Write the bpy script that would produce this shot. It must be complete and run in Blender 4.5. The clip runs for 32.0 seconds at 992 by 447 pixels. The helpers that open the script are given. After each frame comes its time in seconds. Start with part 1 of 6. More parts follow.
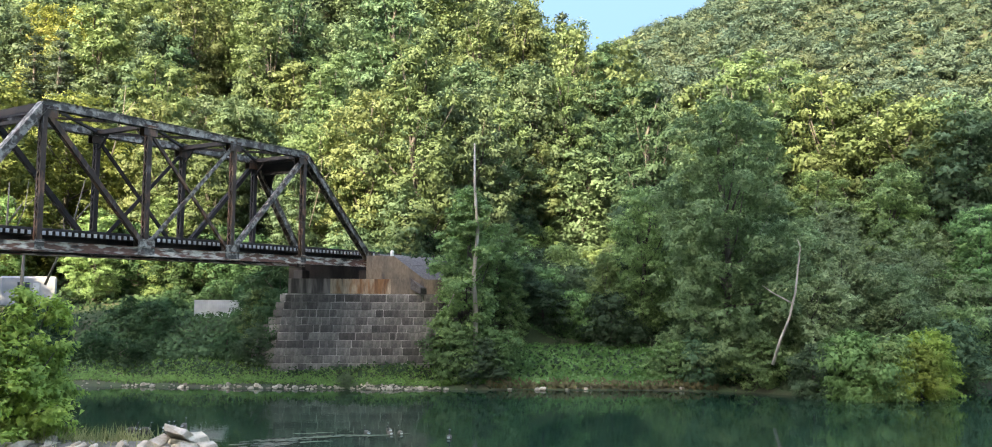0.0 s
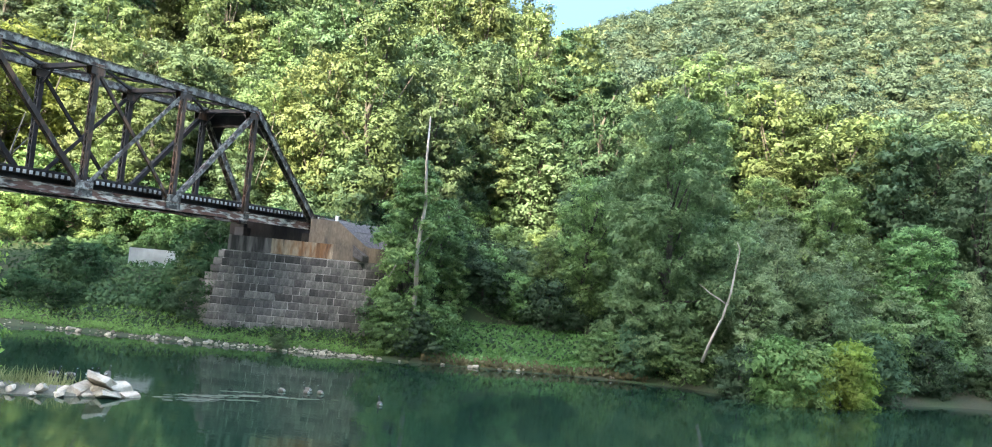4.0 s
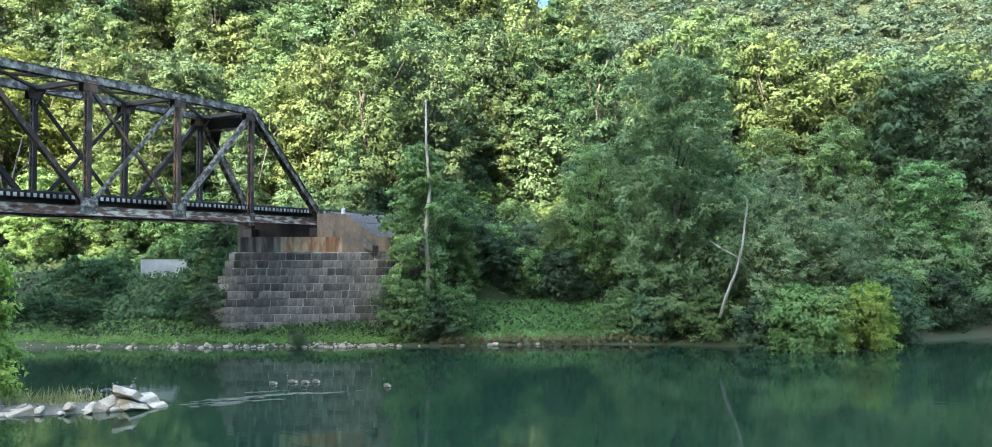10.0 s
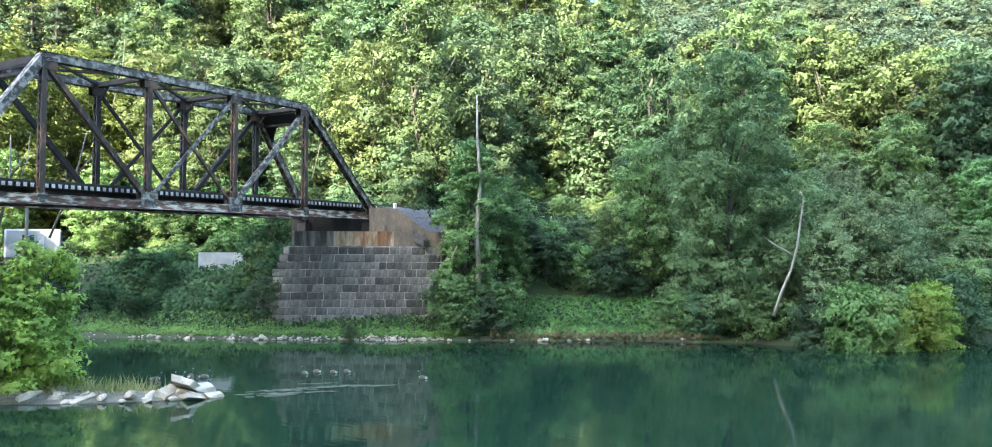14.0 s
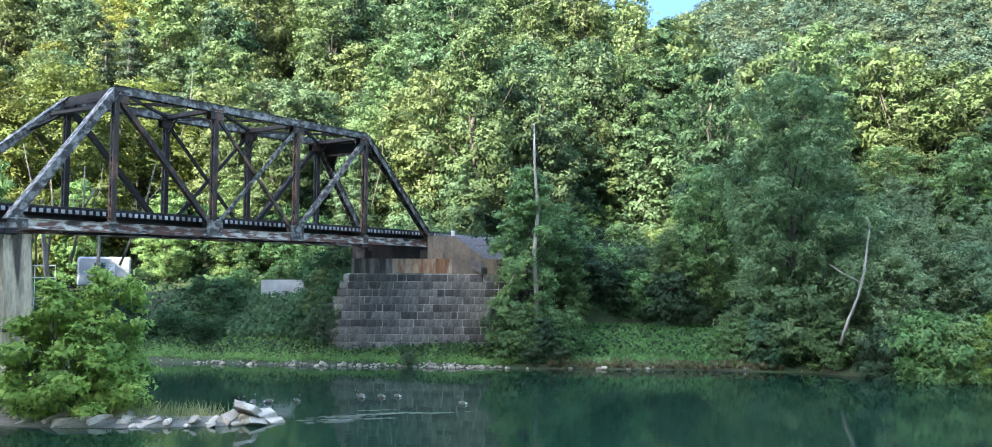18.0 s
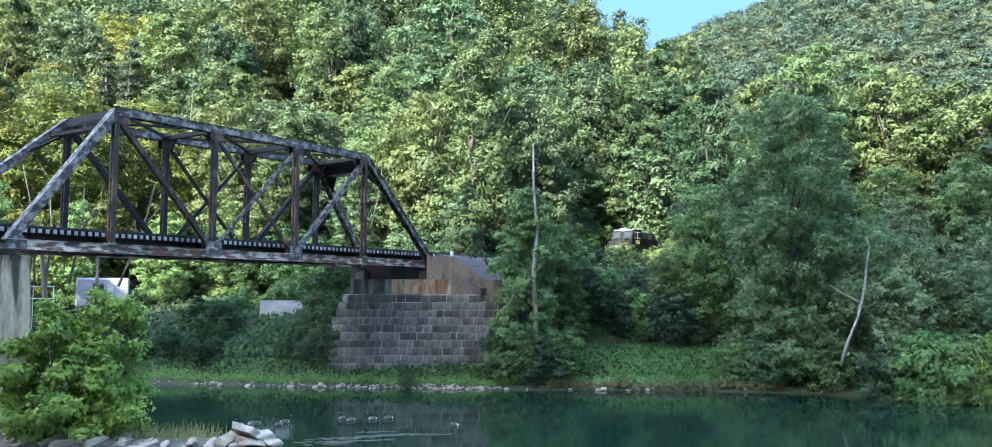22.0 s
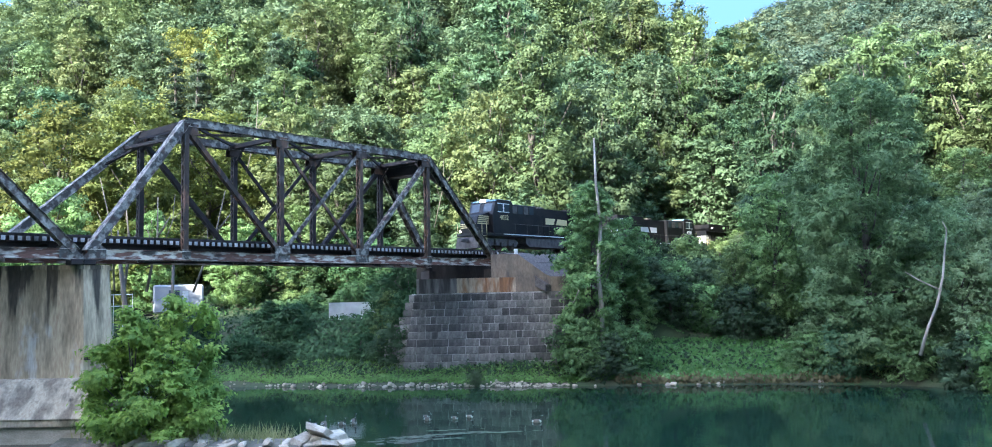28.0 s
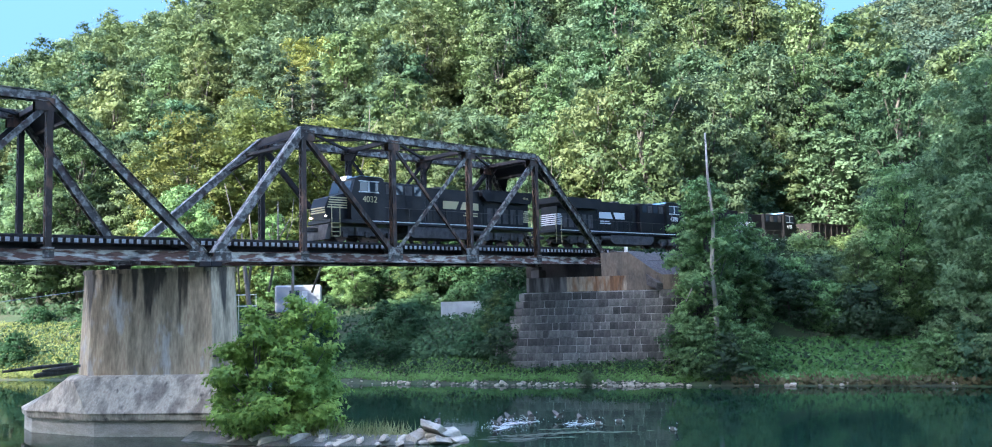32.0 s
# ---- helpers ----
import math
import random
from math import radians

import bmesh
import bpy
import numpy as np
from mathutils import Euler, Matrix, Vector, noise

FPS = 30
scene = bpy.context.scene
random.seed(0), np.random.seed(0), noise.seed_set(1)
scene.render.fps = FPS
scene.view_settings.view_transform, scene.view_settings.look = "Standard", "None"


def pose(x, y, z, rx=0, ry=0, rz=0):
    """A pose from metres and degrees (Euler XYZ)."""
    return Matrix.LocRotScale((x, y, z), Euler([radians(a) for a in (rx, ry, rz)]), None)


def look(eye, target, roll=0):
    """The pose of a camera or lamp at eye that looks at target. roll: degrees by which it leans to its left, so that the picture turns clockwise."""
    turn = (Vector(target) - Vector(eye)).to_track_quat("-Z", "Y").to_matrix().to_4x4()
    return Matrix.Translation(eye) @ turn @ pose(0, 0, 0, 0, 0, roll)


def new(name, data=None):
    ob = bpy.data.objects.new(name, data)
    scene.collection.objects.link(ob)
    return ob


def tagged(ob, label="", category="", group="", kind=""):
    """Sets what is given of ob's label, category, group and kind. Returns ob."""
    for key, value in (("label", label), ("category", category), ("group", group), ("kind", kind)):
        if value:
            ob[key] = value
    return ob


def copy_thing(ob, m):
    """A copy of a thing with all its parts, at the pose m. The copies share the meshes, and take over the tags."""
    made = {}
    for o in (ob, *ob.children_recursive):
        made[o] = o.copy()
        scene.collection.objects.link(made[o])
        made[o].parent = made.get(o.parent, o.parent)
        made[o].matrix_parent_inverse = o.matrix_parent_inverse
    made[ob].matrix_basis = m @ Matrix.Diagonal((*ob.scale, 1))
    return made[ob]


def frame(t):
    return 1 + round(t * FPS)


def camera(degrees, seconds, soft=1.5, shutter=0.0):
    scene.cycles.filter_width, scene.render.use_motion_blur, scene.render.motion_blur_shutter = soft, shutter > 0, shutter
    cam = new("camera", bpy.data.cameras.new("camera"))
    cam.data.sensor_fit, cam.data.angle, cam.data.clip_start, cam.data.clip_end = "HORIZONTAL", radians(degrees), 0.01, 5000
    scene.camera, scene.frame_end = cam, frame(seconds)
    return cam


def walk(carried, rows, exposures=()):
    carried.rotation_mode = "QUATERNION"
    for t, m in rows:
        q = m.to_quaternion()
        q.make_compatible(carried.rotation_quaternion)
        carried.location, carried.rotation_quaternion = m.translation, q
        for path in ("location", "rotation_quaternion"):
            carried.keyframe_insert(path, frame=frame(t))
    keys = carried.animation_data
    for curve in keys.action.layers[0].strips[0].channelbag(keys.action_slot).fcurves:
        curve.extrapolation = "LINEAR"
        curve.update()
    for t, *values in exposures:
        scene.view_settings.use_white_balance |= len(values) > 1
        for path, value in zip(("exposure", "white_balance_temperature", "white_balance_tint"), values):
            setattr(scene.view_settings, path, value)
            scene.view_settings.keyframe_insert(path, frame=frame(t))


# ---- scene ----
cam = camera(59.86, 32.0, soft=1.0)
EYE = 7.5  # above the water, which lies at z = 0; the railway runs along x
# seconds, yaw, pitch, roll
ROWS = [
    (0.0, -57.98, 4.79, -0.36),
    (0.5, -59.15, 4.65, -0.68),
    (1.0, -59.87, 4.71, -1.65),
    (1.5, -59.75, 4.70, -1.66),
    (2.0, -59.67, 5.41, -1.81),
    (2.5, -59.74, 5.78, -2.35),
    (3.0, -59.78, 5.87, -2.51),
    (3.5, -60.04, 5.82, -2.57),
    (4.0, -61.86, 3.50, -5.52),
    (4.5, -61.54, 3.71, -3.54),
    (6.5, -60.73, 1.36, -0.84),
    (7.0, -60.74, 1.17, -0.91),
    (7.5, -60.76, 1.18, -0.86),
    (8.0, -60.70, 1.32, -0.91),
    (8.5, -60.70, 1.30, -0.43),
    (9.0, -60.72, 1.42, -0.22),
    (9.5, -61.17, 1.54, 1.30),
    (10.0, -61.15, 1.94, 0.10),
    (10.5, -59.53, 1.89, -0.20),
    (11.0, -58.38, 1.87, -0.25),
    (11.5, -58.09, 2.02, -0.75),
    (12.0, -57.74, 2.04, -0.89),
    (12.5, -57.74, 2.02, -0.77),
    (13.0, -57.75, 1.99, -0.70),
    (13.5, -57.76, 1.83, -0.39),
    (14.0, -57.80, 1.62, -0.30),
    (14.5, -56.20, 1.49, -0.61),
    (15.0, -53.93, 1.81, 0.45),
    (15.5, -53.97, 2.39, -0.23),
    (17.5, -53.96, 3.30, -0.40),
    (18.0, -53.97, 3.41, -0.29),
    (18.5, -54.01, 3.42, -0.22),
    (19.0, -54.41, 3.53, -0.14),
    (19.5, -54.65, 3.57, -0.12),
    (20.0, -54.72, 3.62, -0.55),
    (20.5, -54.46, 3.71, 0.12),
    (21.0, -54.26, 4.63, 0.14),
    (21.5, -54.01, 4.81, -0.01),
    (22.0, -54.02, 4.77, -0.23),
    (22.5, -53.74, 4.75, -0.42),
    (23.0, -53.22, 4.75, -0.14),
    (23.5, -52.17, 4.74, -0.56),
    (24.0, -50.98, 4.79, 0.19),
    (24.5, -50.77, 4.76, 0.36),
    (25.0, -50.77, 4.73, 0.47),
    (25.5, -50.77, 4.71, 0.61),
    (27.5, -50.04, 4.64, 1.02),
    (28.0, -49.71, 4.63, 1.24),
    (28.5, -49.24, 4.63, 1.42),
    (29.0, -48.63, 4.59, 1.07),
    (29.5, -46.33, 3.89, 0.75),
    (30.0, -44.37, 4.28, 1.33),
    (30.5, -43.92, 4.31, 1.51),
    (31.0, -43.52, 4.49, 1.49),
    (31.5, -43.33, 4.50, 1.48),
    (32.0, -42.42, 4.73, 1.51),
]
EXPOSURES = [(0.0, 3.02, 7400, 15), (3.4, 3.0, 7100, 12), (4.0, 3.4, 6950, 10), (7.0, 3.52, 6650, 8), (8.0, 3.44, 6600, 7), (10.0, 3.28, 6550, 7), (11.0, 3.4, 6500, 7), (12.0, 3.33, 6450, 7), (14.0, 3.52, 6350, 6), (15.0, 3.35, 6250, 6), (18.0, 3.18, 6050, 9), (20.0, 3.16, 6000, 10), (21.0, 3.0, 5850, 12), (23.0, 3.03, 5750, 12), (28.0, 3.1, 5600, 13), (30.0, 3.02, 5550, 14), (32.0, 2.95, 5500, 15)]
walk(cam, [(t, pose(0, 0, EYE, 90 + pitch, roll, yaw)) for t, yaw, pitch, roll in ROWS], EXPOSURES)

# ---- light ----
SUN_ELEVATION, SUN_AZIMUTH = 34.0, 184.0  # degrees; where the sun stands, counted from x towards y
world = bpy.data.worlds.new("sky")
scene.world = world
world.use_nodes = True
sky = world.node_tree.nodes.new("ShaderNodeTexSky")
sky.sky_type, sky.sun_disc = "NISHITA", False
sky.sun_elevation = radians(SUN_ELEVATION)
sky.sun_rotation = radians(90 - SUN_AZIMUTH)
sky.air_density, sky.dust_density, sky.ozone_density = 1.0, 1.5, 0.8
background = world.node_tree.nodes["Background"]
background.inputs["Strength"].default_value = 0.132
world.node_tree.links.new(sky.outputs[0], background.inputs[0])
sun_data = bpy.data.lights.new("sun", "SUN")
sun_data.energy, sun_data.angle, sun_data.color = 2.6, radians(0.6), (1.0, 0.9, 0.68)
sun = new("sun", sun_data)
sun_way = Vector((math.cos(radians(SUN_AZIMUTH)) * math.cos(radians(SUN_ELEVATION)), math.sin(radians(SUN_AZIMUTH)) * math.cos(radians(SUN_ELEVATION)), math.sin(radians(SUN_ELEVATION))))
sun.matrix_world = look(sun_way * 300, (0, 0, 0))


# ---- materials ----
def material(name, color, rough=0.8, metal=0.0, spots=None, scale=2.0, amount=0.5, fine=25.0, fine_amount=0.25, bump=0.15, bump_scale=12.0, stretch=(1, 1, 1), vary=0.0, seam=0.5, edge=0.1, extra=None, drip=None):
    """A surface with a second colour in patches, fine grain, relief, and a tone of its own for each object."""
    mat = bpy.data.materials.new(name)
    mat.use_nodes = True
    nodes, links = mat.node_tree.nodes, mat.node_tree.links
    bsdf = nodes["Principled BSDF"]
    bsdf.inputs["Roughness"].default_value, bsdf.inputs["Metallic"].default_value = rough, metal
    coord = nodes.new("ShaderNodeTexCoord")
    mapping = nodes.new("ShaderNodeMapping")
    mapping.inputs["Scale"].default_value = stretch
    links.new(coord.outputs["Object"], mapping.inputs[0])

    def noise_node(size, detail):
        node = nodes.new("ShaderNodeTexNoise")
        node.inputs["Scale"].default_value, node.inputs["Detail"].default_value = size, detail
        links.new(mapping.outputs[0], node.inputs["Vector"])
        return node

    def mixed(mode, factor, a, b):
        node = nodes.new("ShaderNodeMix")
        node.data_type, node.blend_type = "RGBA", mode
        for socket, value in ((node.inputs[0], factor), (node.inputs[6], a), (node.inputs[7], b)):
            if hasattr(value, "links"):
                links.new(value, socket)
            else:
                socket.default_value = (*value, 1) if isinstance(value, tuple) else value
        return node.outputs[2]

    large = noise_node(scale, 5.0)
    ramp = nodes.new("ShaderNodeValToRGB")
    ramp.color_ramp.elements[0].position, ramp.color_ramp.elements[1].position = seam - edge, seam + edge
    links.new(large.outputs[0], ramp.inputs[0])
    strength = nodes.new("ShaderNodeMath")
    strength.operation = "MULTIPLY"
    strength.inputs[1].default_value = amount
    links.new(ramp.outputs[0], strength.inputs[0])
    tone = mixed("MIX", strength.outputs[0], color, spots or tuple(c * 0.6 for c in color))
    if extra:  # a third tone in patches or streaks of its own: colour, scale, stretch, seam, amount
        third, size, pull, start, share = extra
        other_map, other, other_ramp = nodes.new("ShaderNodeMapping"), nodes.new("ShaderNodeTexNoise"), nodes.new("ShaderNodeValToRGB")
        other_map.inputs["Scale"].default_value, other_map.inputs["Location"].default_value = pull, (3.7, 1.9, 5.3)
        other.inputs["Scale"].default_value, other.inputs["Detail"].default_value = size, 5.0
        other_ramp.color_ramp.elements[0].position, other_ramp.color_ramp.elements[1].position = start, start + 0.14
        other_ramp.color_ramp.elements[1].color = (share, share, share, 1)
        links.new(coord.outputs["Object"], other_map.inputs[0])
        links.new(other_map.outputs[0], other.inputs["Vector"])
        links.new(other.outputs[0], other_ramp.inputs[0])
        tone = mixed("MIX", other_ramp.outputs[0], tone, third)
    if drip:  # dark run-off from the top edge: colour, height where it ends, height where it starts
        dark, ends, starts = drip
        apart, run, run_map = nodes.new("ShaderNodeSeparateXYZ"), nodes.new("ShaderNodeTexNoise"), nodes.new("ShaderNodeMapping")
        rise, total, cut = nodes.new("ShaderNodeMapRange"), nodes.new("ShaderNodeMath"), nodes.new("ShaderNodeValToRGB")
        run_map.inputs["Scale"].default_value = (1, 1, 0.08)
        run.inputs["Scale"].default_value, run.inputs["Detail"].default_value = 1.5, 4.0
        rise.inputs["From Min"].default_value, rise.inputs["From Max"].default_value = ends, starts
        rise.inputs["To Min"].default_value, rise.inputs["To Max"].default_value = 0.0, 0.24
        total.operation = "ADD"
        cut.color_ramp.elements[0].position, cut.color_ramp.elements[1].position = 0.66, 0.76
        cut.color_ramp.elements[1].color = (0.85, 0.85, 0.85, 1)
        links.new(coord.outputs["Object"], apart.inputs[0]), links.new(apart.outputs[2], rise.inputs[0])
        links.new(coord.outputs["Object"], run_map.inputs[0]), links.new(run_map.outputs[0], run.inputs["Vector"])
        links.new(run.outputs[0], total.inputs[0]), links.new(rise.outputs[0], total.inputs[1])
        links.new(total.outputs[0], cut.inputs[0])
        tone = mixed("MIX", cut.outputs[0], tone, dark)
    grain = noise_node(fine, 3.0)
    tone = mixed("OVERLAY", fine_amount, tone, grain.outputs[0])
    if vary:
        info = nodes.new("ShaderNodeObjectInfo")
        hsv = nodes.new("ShaderNodeHueSaturation")
        spread = nodes.new("ShaderNodeMapRange")
        spread.inputs["To Min"].default_value, spread.inputs["To Max"].default_value = 1 - vary, 1 + vary
        links.new(info.outputs["Random"], spread.inputs[0])
        links.new(spread.outputs[0], hsv.inputs["Value"])
        links.new(tone, hsv.inputs["Color"])
        tone = hsv.outputs[0]
    links.new(tone, bsdf.inputs["Base Color"])
    if bump:
        relief = nodes.new("ShaderNodeBump")
        relief.inputs["Strength"].default_value, relief.inputs["Distance"].default_value = bump, 0.05
        links.new(noise_node(bump_scale, 6.0).outputs[0], relief.inputs["Height"])
        links.new(relief.outputs[0], bsdf.inputs["Normal"])
    return mat


def leaf_material(name, color, other, hue=0.02, through_light=0.3, contrast=(0.8, 1.12), patch=0.55):
    """Leaves: tones drift from bough to bough and a little from spray to spray, each tree has its own hue; light passes through."""
    mat = bpy.data.materials.new(name)
    mat.use_nodes = True
    nodes, links = mat.node_tree.nodes, mat.node_tree.links
    out = nodes["Material Output"]
    nodes.remove(nodes["Principled BSDF"])
    geometry, info, coord = nodes.new("ShaderNodeNewGeometry"), nodes.new("ShaderNodeObjectInfo"), nodes.new("ShaderNodeTexCoord")
    drift, stretch = nodes.new("ShaderNodeTexNoise"), nodes.new("ShaderNodeMapRange")
    drift.inputs["Scale"].default_value, drift.inputs["Detail"].default_value = patch, 2.0
    links.new(coord.outputs["Object"], drift.inputs["Vector"])
    stretch.inputs["From Min"].default_value, stretch.inputs["From Max"].default_value = 0.32, 0.68
    links.new(drift.outputs[0], stretch.inputs[0])
    blend = nodes.new("ShaderNodeMix")
    blend.inputs[0].default_value = 0.5
    links.new(stretch.outputs[0], blend.inputs[2])
    links.new(geometry.outputs["Random Per Island"], blend.inputs[3])
    mix = nodes.new("ShaderNodeMix")
    mix.data_type = "RGBA"
    mix.inputs[6].default_value, mix.inputs[7].default_value = (*(c * contrast[0] for c in color), 1), (*(c * contrast[1] for c in other), 1)
    links.new(blend.outputs[0], mix.inputs[0])
    hsv = nodes.new("ShaderNodeHueSaturation")
    for socket, low, high in (("Hue", 0.5 - hue, 0.5 + hue), ("Value", 0.72, 1.24)):
        spread = nodes.new("ShaderNodeMapRange")
        spread.inputs["To Min"].default_value, spread.inputs["To Max"].default_value = low, high
        if socket == "Hue":
            links.new(info.outputs["Random"], spread.inputs[0])
        else:
            again = nodes.new("ShaderNodeMath")
            again.operation = "MULTIPLY"
            again.inputs[1].default_value = 7.31
            part_of = nodes.new("ShaderNodeMath")
            part_of.operation = "FRACT"
            links.new(info.outputs["Random"], again.inputs[0])
            links.new(again.outputs[0], part_of.inputs[0])
            links.new(part_of.outputs[0], spread.inputs[0])
        links.new(spread.outputs[0], hsv.inputs[socket])
    links.new(mix.outputs[2], hsv.inputs["Color"])
    diffuse, translucent, gloss, both, final = (nodes.new(n) for n in ("ShaderNodeBsdfDiffuse", "ShaderNodeBsdfTranslucent", "ShaderNodeBsdfGlossy", "ShaderNodeMixShader", "ShaderNodeMixShader"))
    links.new(hsv.outputs[0], diffuse.inputs[0])
    links.new(hsv.outputs[0], translucent.inputs[0])
    both.inputs[0].default_value = through_light
    links.new(diffuse.outputs[0], both.inputs[1])
    links.new(translucent.outputs[0], both.inputs[2])
    gloss.inputs["Roughness"].default_value = 0.5
    gloss.inputs["Color"].default_value = (0.7, 0.75, 0.8, 1)
    final.inputs[0].default_value = 0.012
    links.new(both.outputs[0], final.inputs[1])
    links.new(gloss.outputs[0], final.inputs[2])
    links.new(final.outputs[0], out.inputs[0])
    return mat


def plain(name, color, rough=0.5, metal=0.0, glow=0.0):
    mat = bpy.data.materials.new(name)
    mat.use_nodes = True
    bsdf = mat.node_tree.nodes["Principled BSDF"]
    bsdf.inputs["Base Color"].default_value = (*color, 1)
    bsdf.inputs["Roughness"].default_value, bsdf.inputs["Metallic"].default_value = rough, metal
    if glow:
        bsdf.inputs["Emission Color"].default_value, bsdf.inputs["Emission Strength"].default_value = (*color, 1), glow
    return mat


STEEL = material("rusty_dark_steel", (0.045, 0.027, 0.017), 0.65, 0.1, (0.19, 0.095, 0.052), 1.8, 0.8, 14, 0.45, 0.25, 18, (1, 1, 0.35), 0.3, 0.55, 0.05, ((0.22, 0.2, 0.19), 2.4, (1, 1, 0.4), 0.6, 0.7))
STEEL_PALE = material("flaking_grey_paint", (0.36, 0.33, 0.275), 0.65, 0.1, (0.03, 0.025, 0.02), 3.6, 0.85, 14, 0.6, 0.3, 18, (0.8, 1, 0.8), 0.15, 0.49, 0.07, ((0.075, 0.04, 0.03), 2.0, (1, 1, 1), 0.52, 0.85))
CHORD_RUST = material("peeling_rusty_chord", (0.62, 0.55, 0.45), 0.65, 0.1, (0.15, 0.055, 0.03), 2.6, 0.95, 11, 0.6, 0.3, 18, (0.4, 1, 1.6), 0.2, 0.48, 0.05, ((0.025, 0.018, 0.014), 2.0, (0.4, 1, 1.3), 0.54, 0.9))
# Near-black tone for the far truss, bracing, floor steel and small fittings.
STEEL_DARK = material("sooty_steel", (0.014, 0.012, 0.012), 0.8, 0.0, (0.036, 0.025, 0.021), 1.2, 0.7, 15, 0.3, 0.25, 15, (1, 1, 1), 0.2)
CONCRETE = material("stained_concrete", (0.6, 0.47, 0.3), 0.9, 0, (0.27, 0.205, 0.13), 1.5, 0.7, 9, 0.6, 0.8, 7, (1, 1, 0.22), 0, 0.53, 0.09, ((0.66, 0.63, 0.57), 1.0, (1, 1, 0.45), 0.55, 0.8), drip=((0.025, 0.022, 0.019), 5.4, 9.3))
CONCRETE_BASE = material("river_stained_concrete", (0.58, 0.49, 0.35), 0.9, 0, (0.25, 0.2, 0.145), 1.3, 0.85, 8, 0.55, 0.7, 6, (1, 1, 0.5), 0, 0.53, 0.08, ((0.06, 0.05, 0.042), 2.0, (1, 1, 0.6), 0.6, 0.85))
FOOTING = material("pale_water_washed_concrete", (0.5, 0.45, 0.35), 0.9, 0, (0.34, 0.3, 0.22), 1.0, 0.7, 8, 0.45, 0.5, 6, (1, 1, 2.5), 0, 0.52, 0.1)
CAP = material("streaked_grey_concrete", (0.25, 0.235, 0.215), 0.9, 0, (0.045, 0.042, 0.04), 1.6, 0.9, 8, 0.5, 0.4, 7, (1, 1, 0.14), 0, 0.5, 0.1, ((0.3, 0.18, 0.09), 0.8, (1, 1, 0.3), 0.55, 0.6))
CAP_RUST = material("rust_streaked_concrete", (0.5, 0.41, 0.29), 0.9, 0, (0.28, 0.125, 0.045), 1.1, 0.9, 8, 0.5, 0.4, 7, (1, 1, 0.25), 0, 0.52, 0.07, ((0.06, 0.048, 0.04), 1.6, (1, 1, 0.12), 0.55, 0.9))
WING = material("tan_weathered_concrete", (0.29, 0.23, 0.165), 0.9, 0, (0.13, 0.11, 0.09), 0.8, 0.8, 8, 0.5, 0.4, 7, (1, 1, 0.4), 0, 0.5, 0.14, ((0.09, 0.08, 0.075), 1.1, (1, 1, 0.25), 0.56, 0.7))
# Shadow under the bridge, put into the back wall's and pedestals' concrete colour.
CAP_SHADOW = material("soot_stained_concrete", (0.07, 0.062, 0.055), 0.9, 0, (0.03, 0.027, 0.025), 0.8, 0.8, 8, 0.4, 0.4, 7, (1, 1, 0.3))
STONE = material("dark_cut_stone", (0.175, 0.168, 0.15), 0.85, 0, (0.075, 0.074, 0.07), 0.8, 0.85, 10, 0.6, 0.8, 7, (1, 1, 1), 0.55, 0.5, 0.14, ((0.36, 0.34, 0.3), 1.7, (1, 1, 0.35), 0.6, 0.55))
MORTAR = material("pale_mortar", (0.46, 0.44, 0.4), 0.95, 0, (0.12, 0.115, 0.11), 0.9, 0.9, 20, 0.3, 0.3, 15)
TIE = material("creosoted_timber", (0.032, 0.029, 0.027), 0.9, 0, (0.06, 0.053, 0.047), 3, 0.6, 30, 0.4, 0.3, 25, (0.3, 1, 1), 0.25)
# Tie ends: much paler than the timber of the ties.
TIE_END = material("bleached_timber_end", (0.5, 0.5, 0.49), 0.9, 0, (0.3, 0.29, 0.28), 6, 0.6, 40, 0.3, 0.2, 30, (1, 1, 1), 0.25)
RAIL = material("worn_rail_steel", (0.10, 0.085, 0.075), 0.5, 0.6, (0.16, 0.08, 0.05), 3, 0.5)
BALLAST = material("grey_ballast", (0.13, 0.122, 0.115), 0.95, 0, (0.07, 0.066, 0.062), 5, 0.7, 9, 0.6, 0.9, 7)
EARTH = material("grassy_earth", (0.035, 0.06, 0.02), 0.95, 0, (0.06, 0.05, 0.03), 0.25, 0.6, 6, 0.5, 0.9, 4, (1, 1, 1))
GRAVEL = material("wet_river_gravel", (0.22, 0.2, 0.165), 0.9, 0, (0.07, 0.08, 0.04), 0.9, 0.75, 14, 0.6, 0.9, 10)
ROCK = material("pale_river_rock", (0.58, 0.51, 0.39), 0.85, 0, (0.3, 0.26, 0.19), 1.8, 0.7, 12, 0.45, 0.6, 8, (1, 1, 1), 0.2)
SHORE_ROCK = material("tan_shore_stone", (0.42, 0.37, 0.29), 0.9, 0, (0.22, 0.19, 0.14), 1.8, 0.7, 12, 0.45, 0.6, 8, (1, 1, 1), 0.35)
BARK = material("grey_brown_bark", (0.066, 0.06, 0.05), 0.95, 0, (0.14, 0.125, 0.105), 2, 0.7, 15, 0.5, 0.8, 10, (1, 1, 0.25), 0.2)
DEADWOOD = material("bleached_dead_wood", (0.42, 0.39, 0.34), 0.9, 0, (0.24, 0.21, 0.17), 2.5, 0.7, 20, 0.4, 0.5, 14, (1, 1, 0.2))
PALE_BARK = material("pale_grey_bark", (0.2, 0.18, 0.15), 0.9, 0, (0.11, 0.095, 0.08), 2.5, 0.7, 20, 0.4, 0.5, 14, (1, 1, 0.2))
LEAF_GREEN = leaf_material("broad_green_leaves", (0.088, 0.14, 0.074), (0.126, 0.188, 0.096))
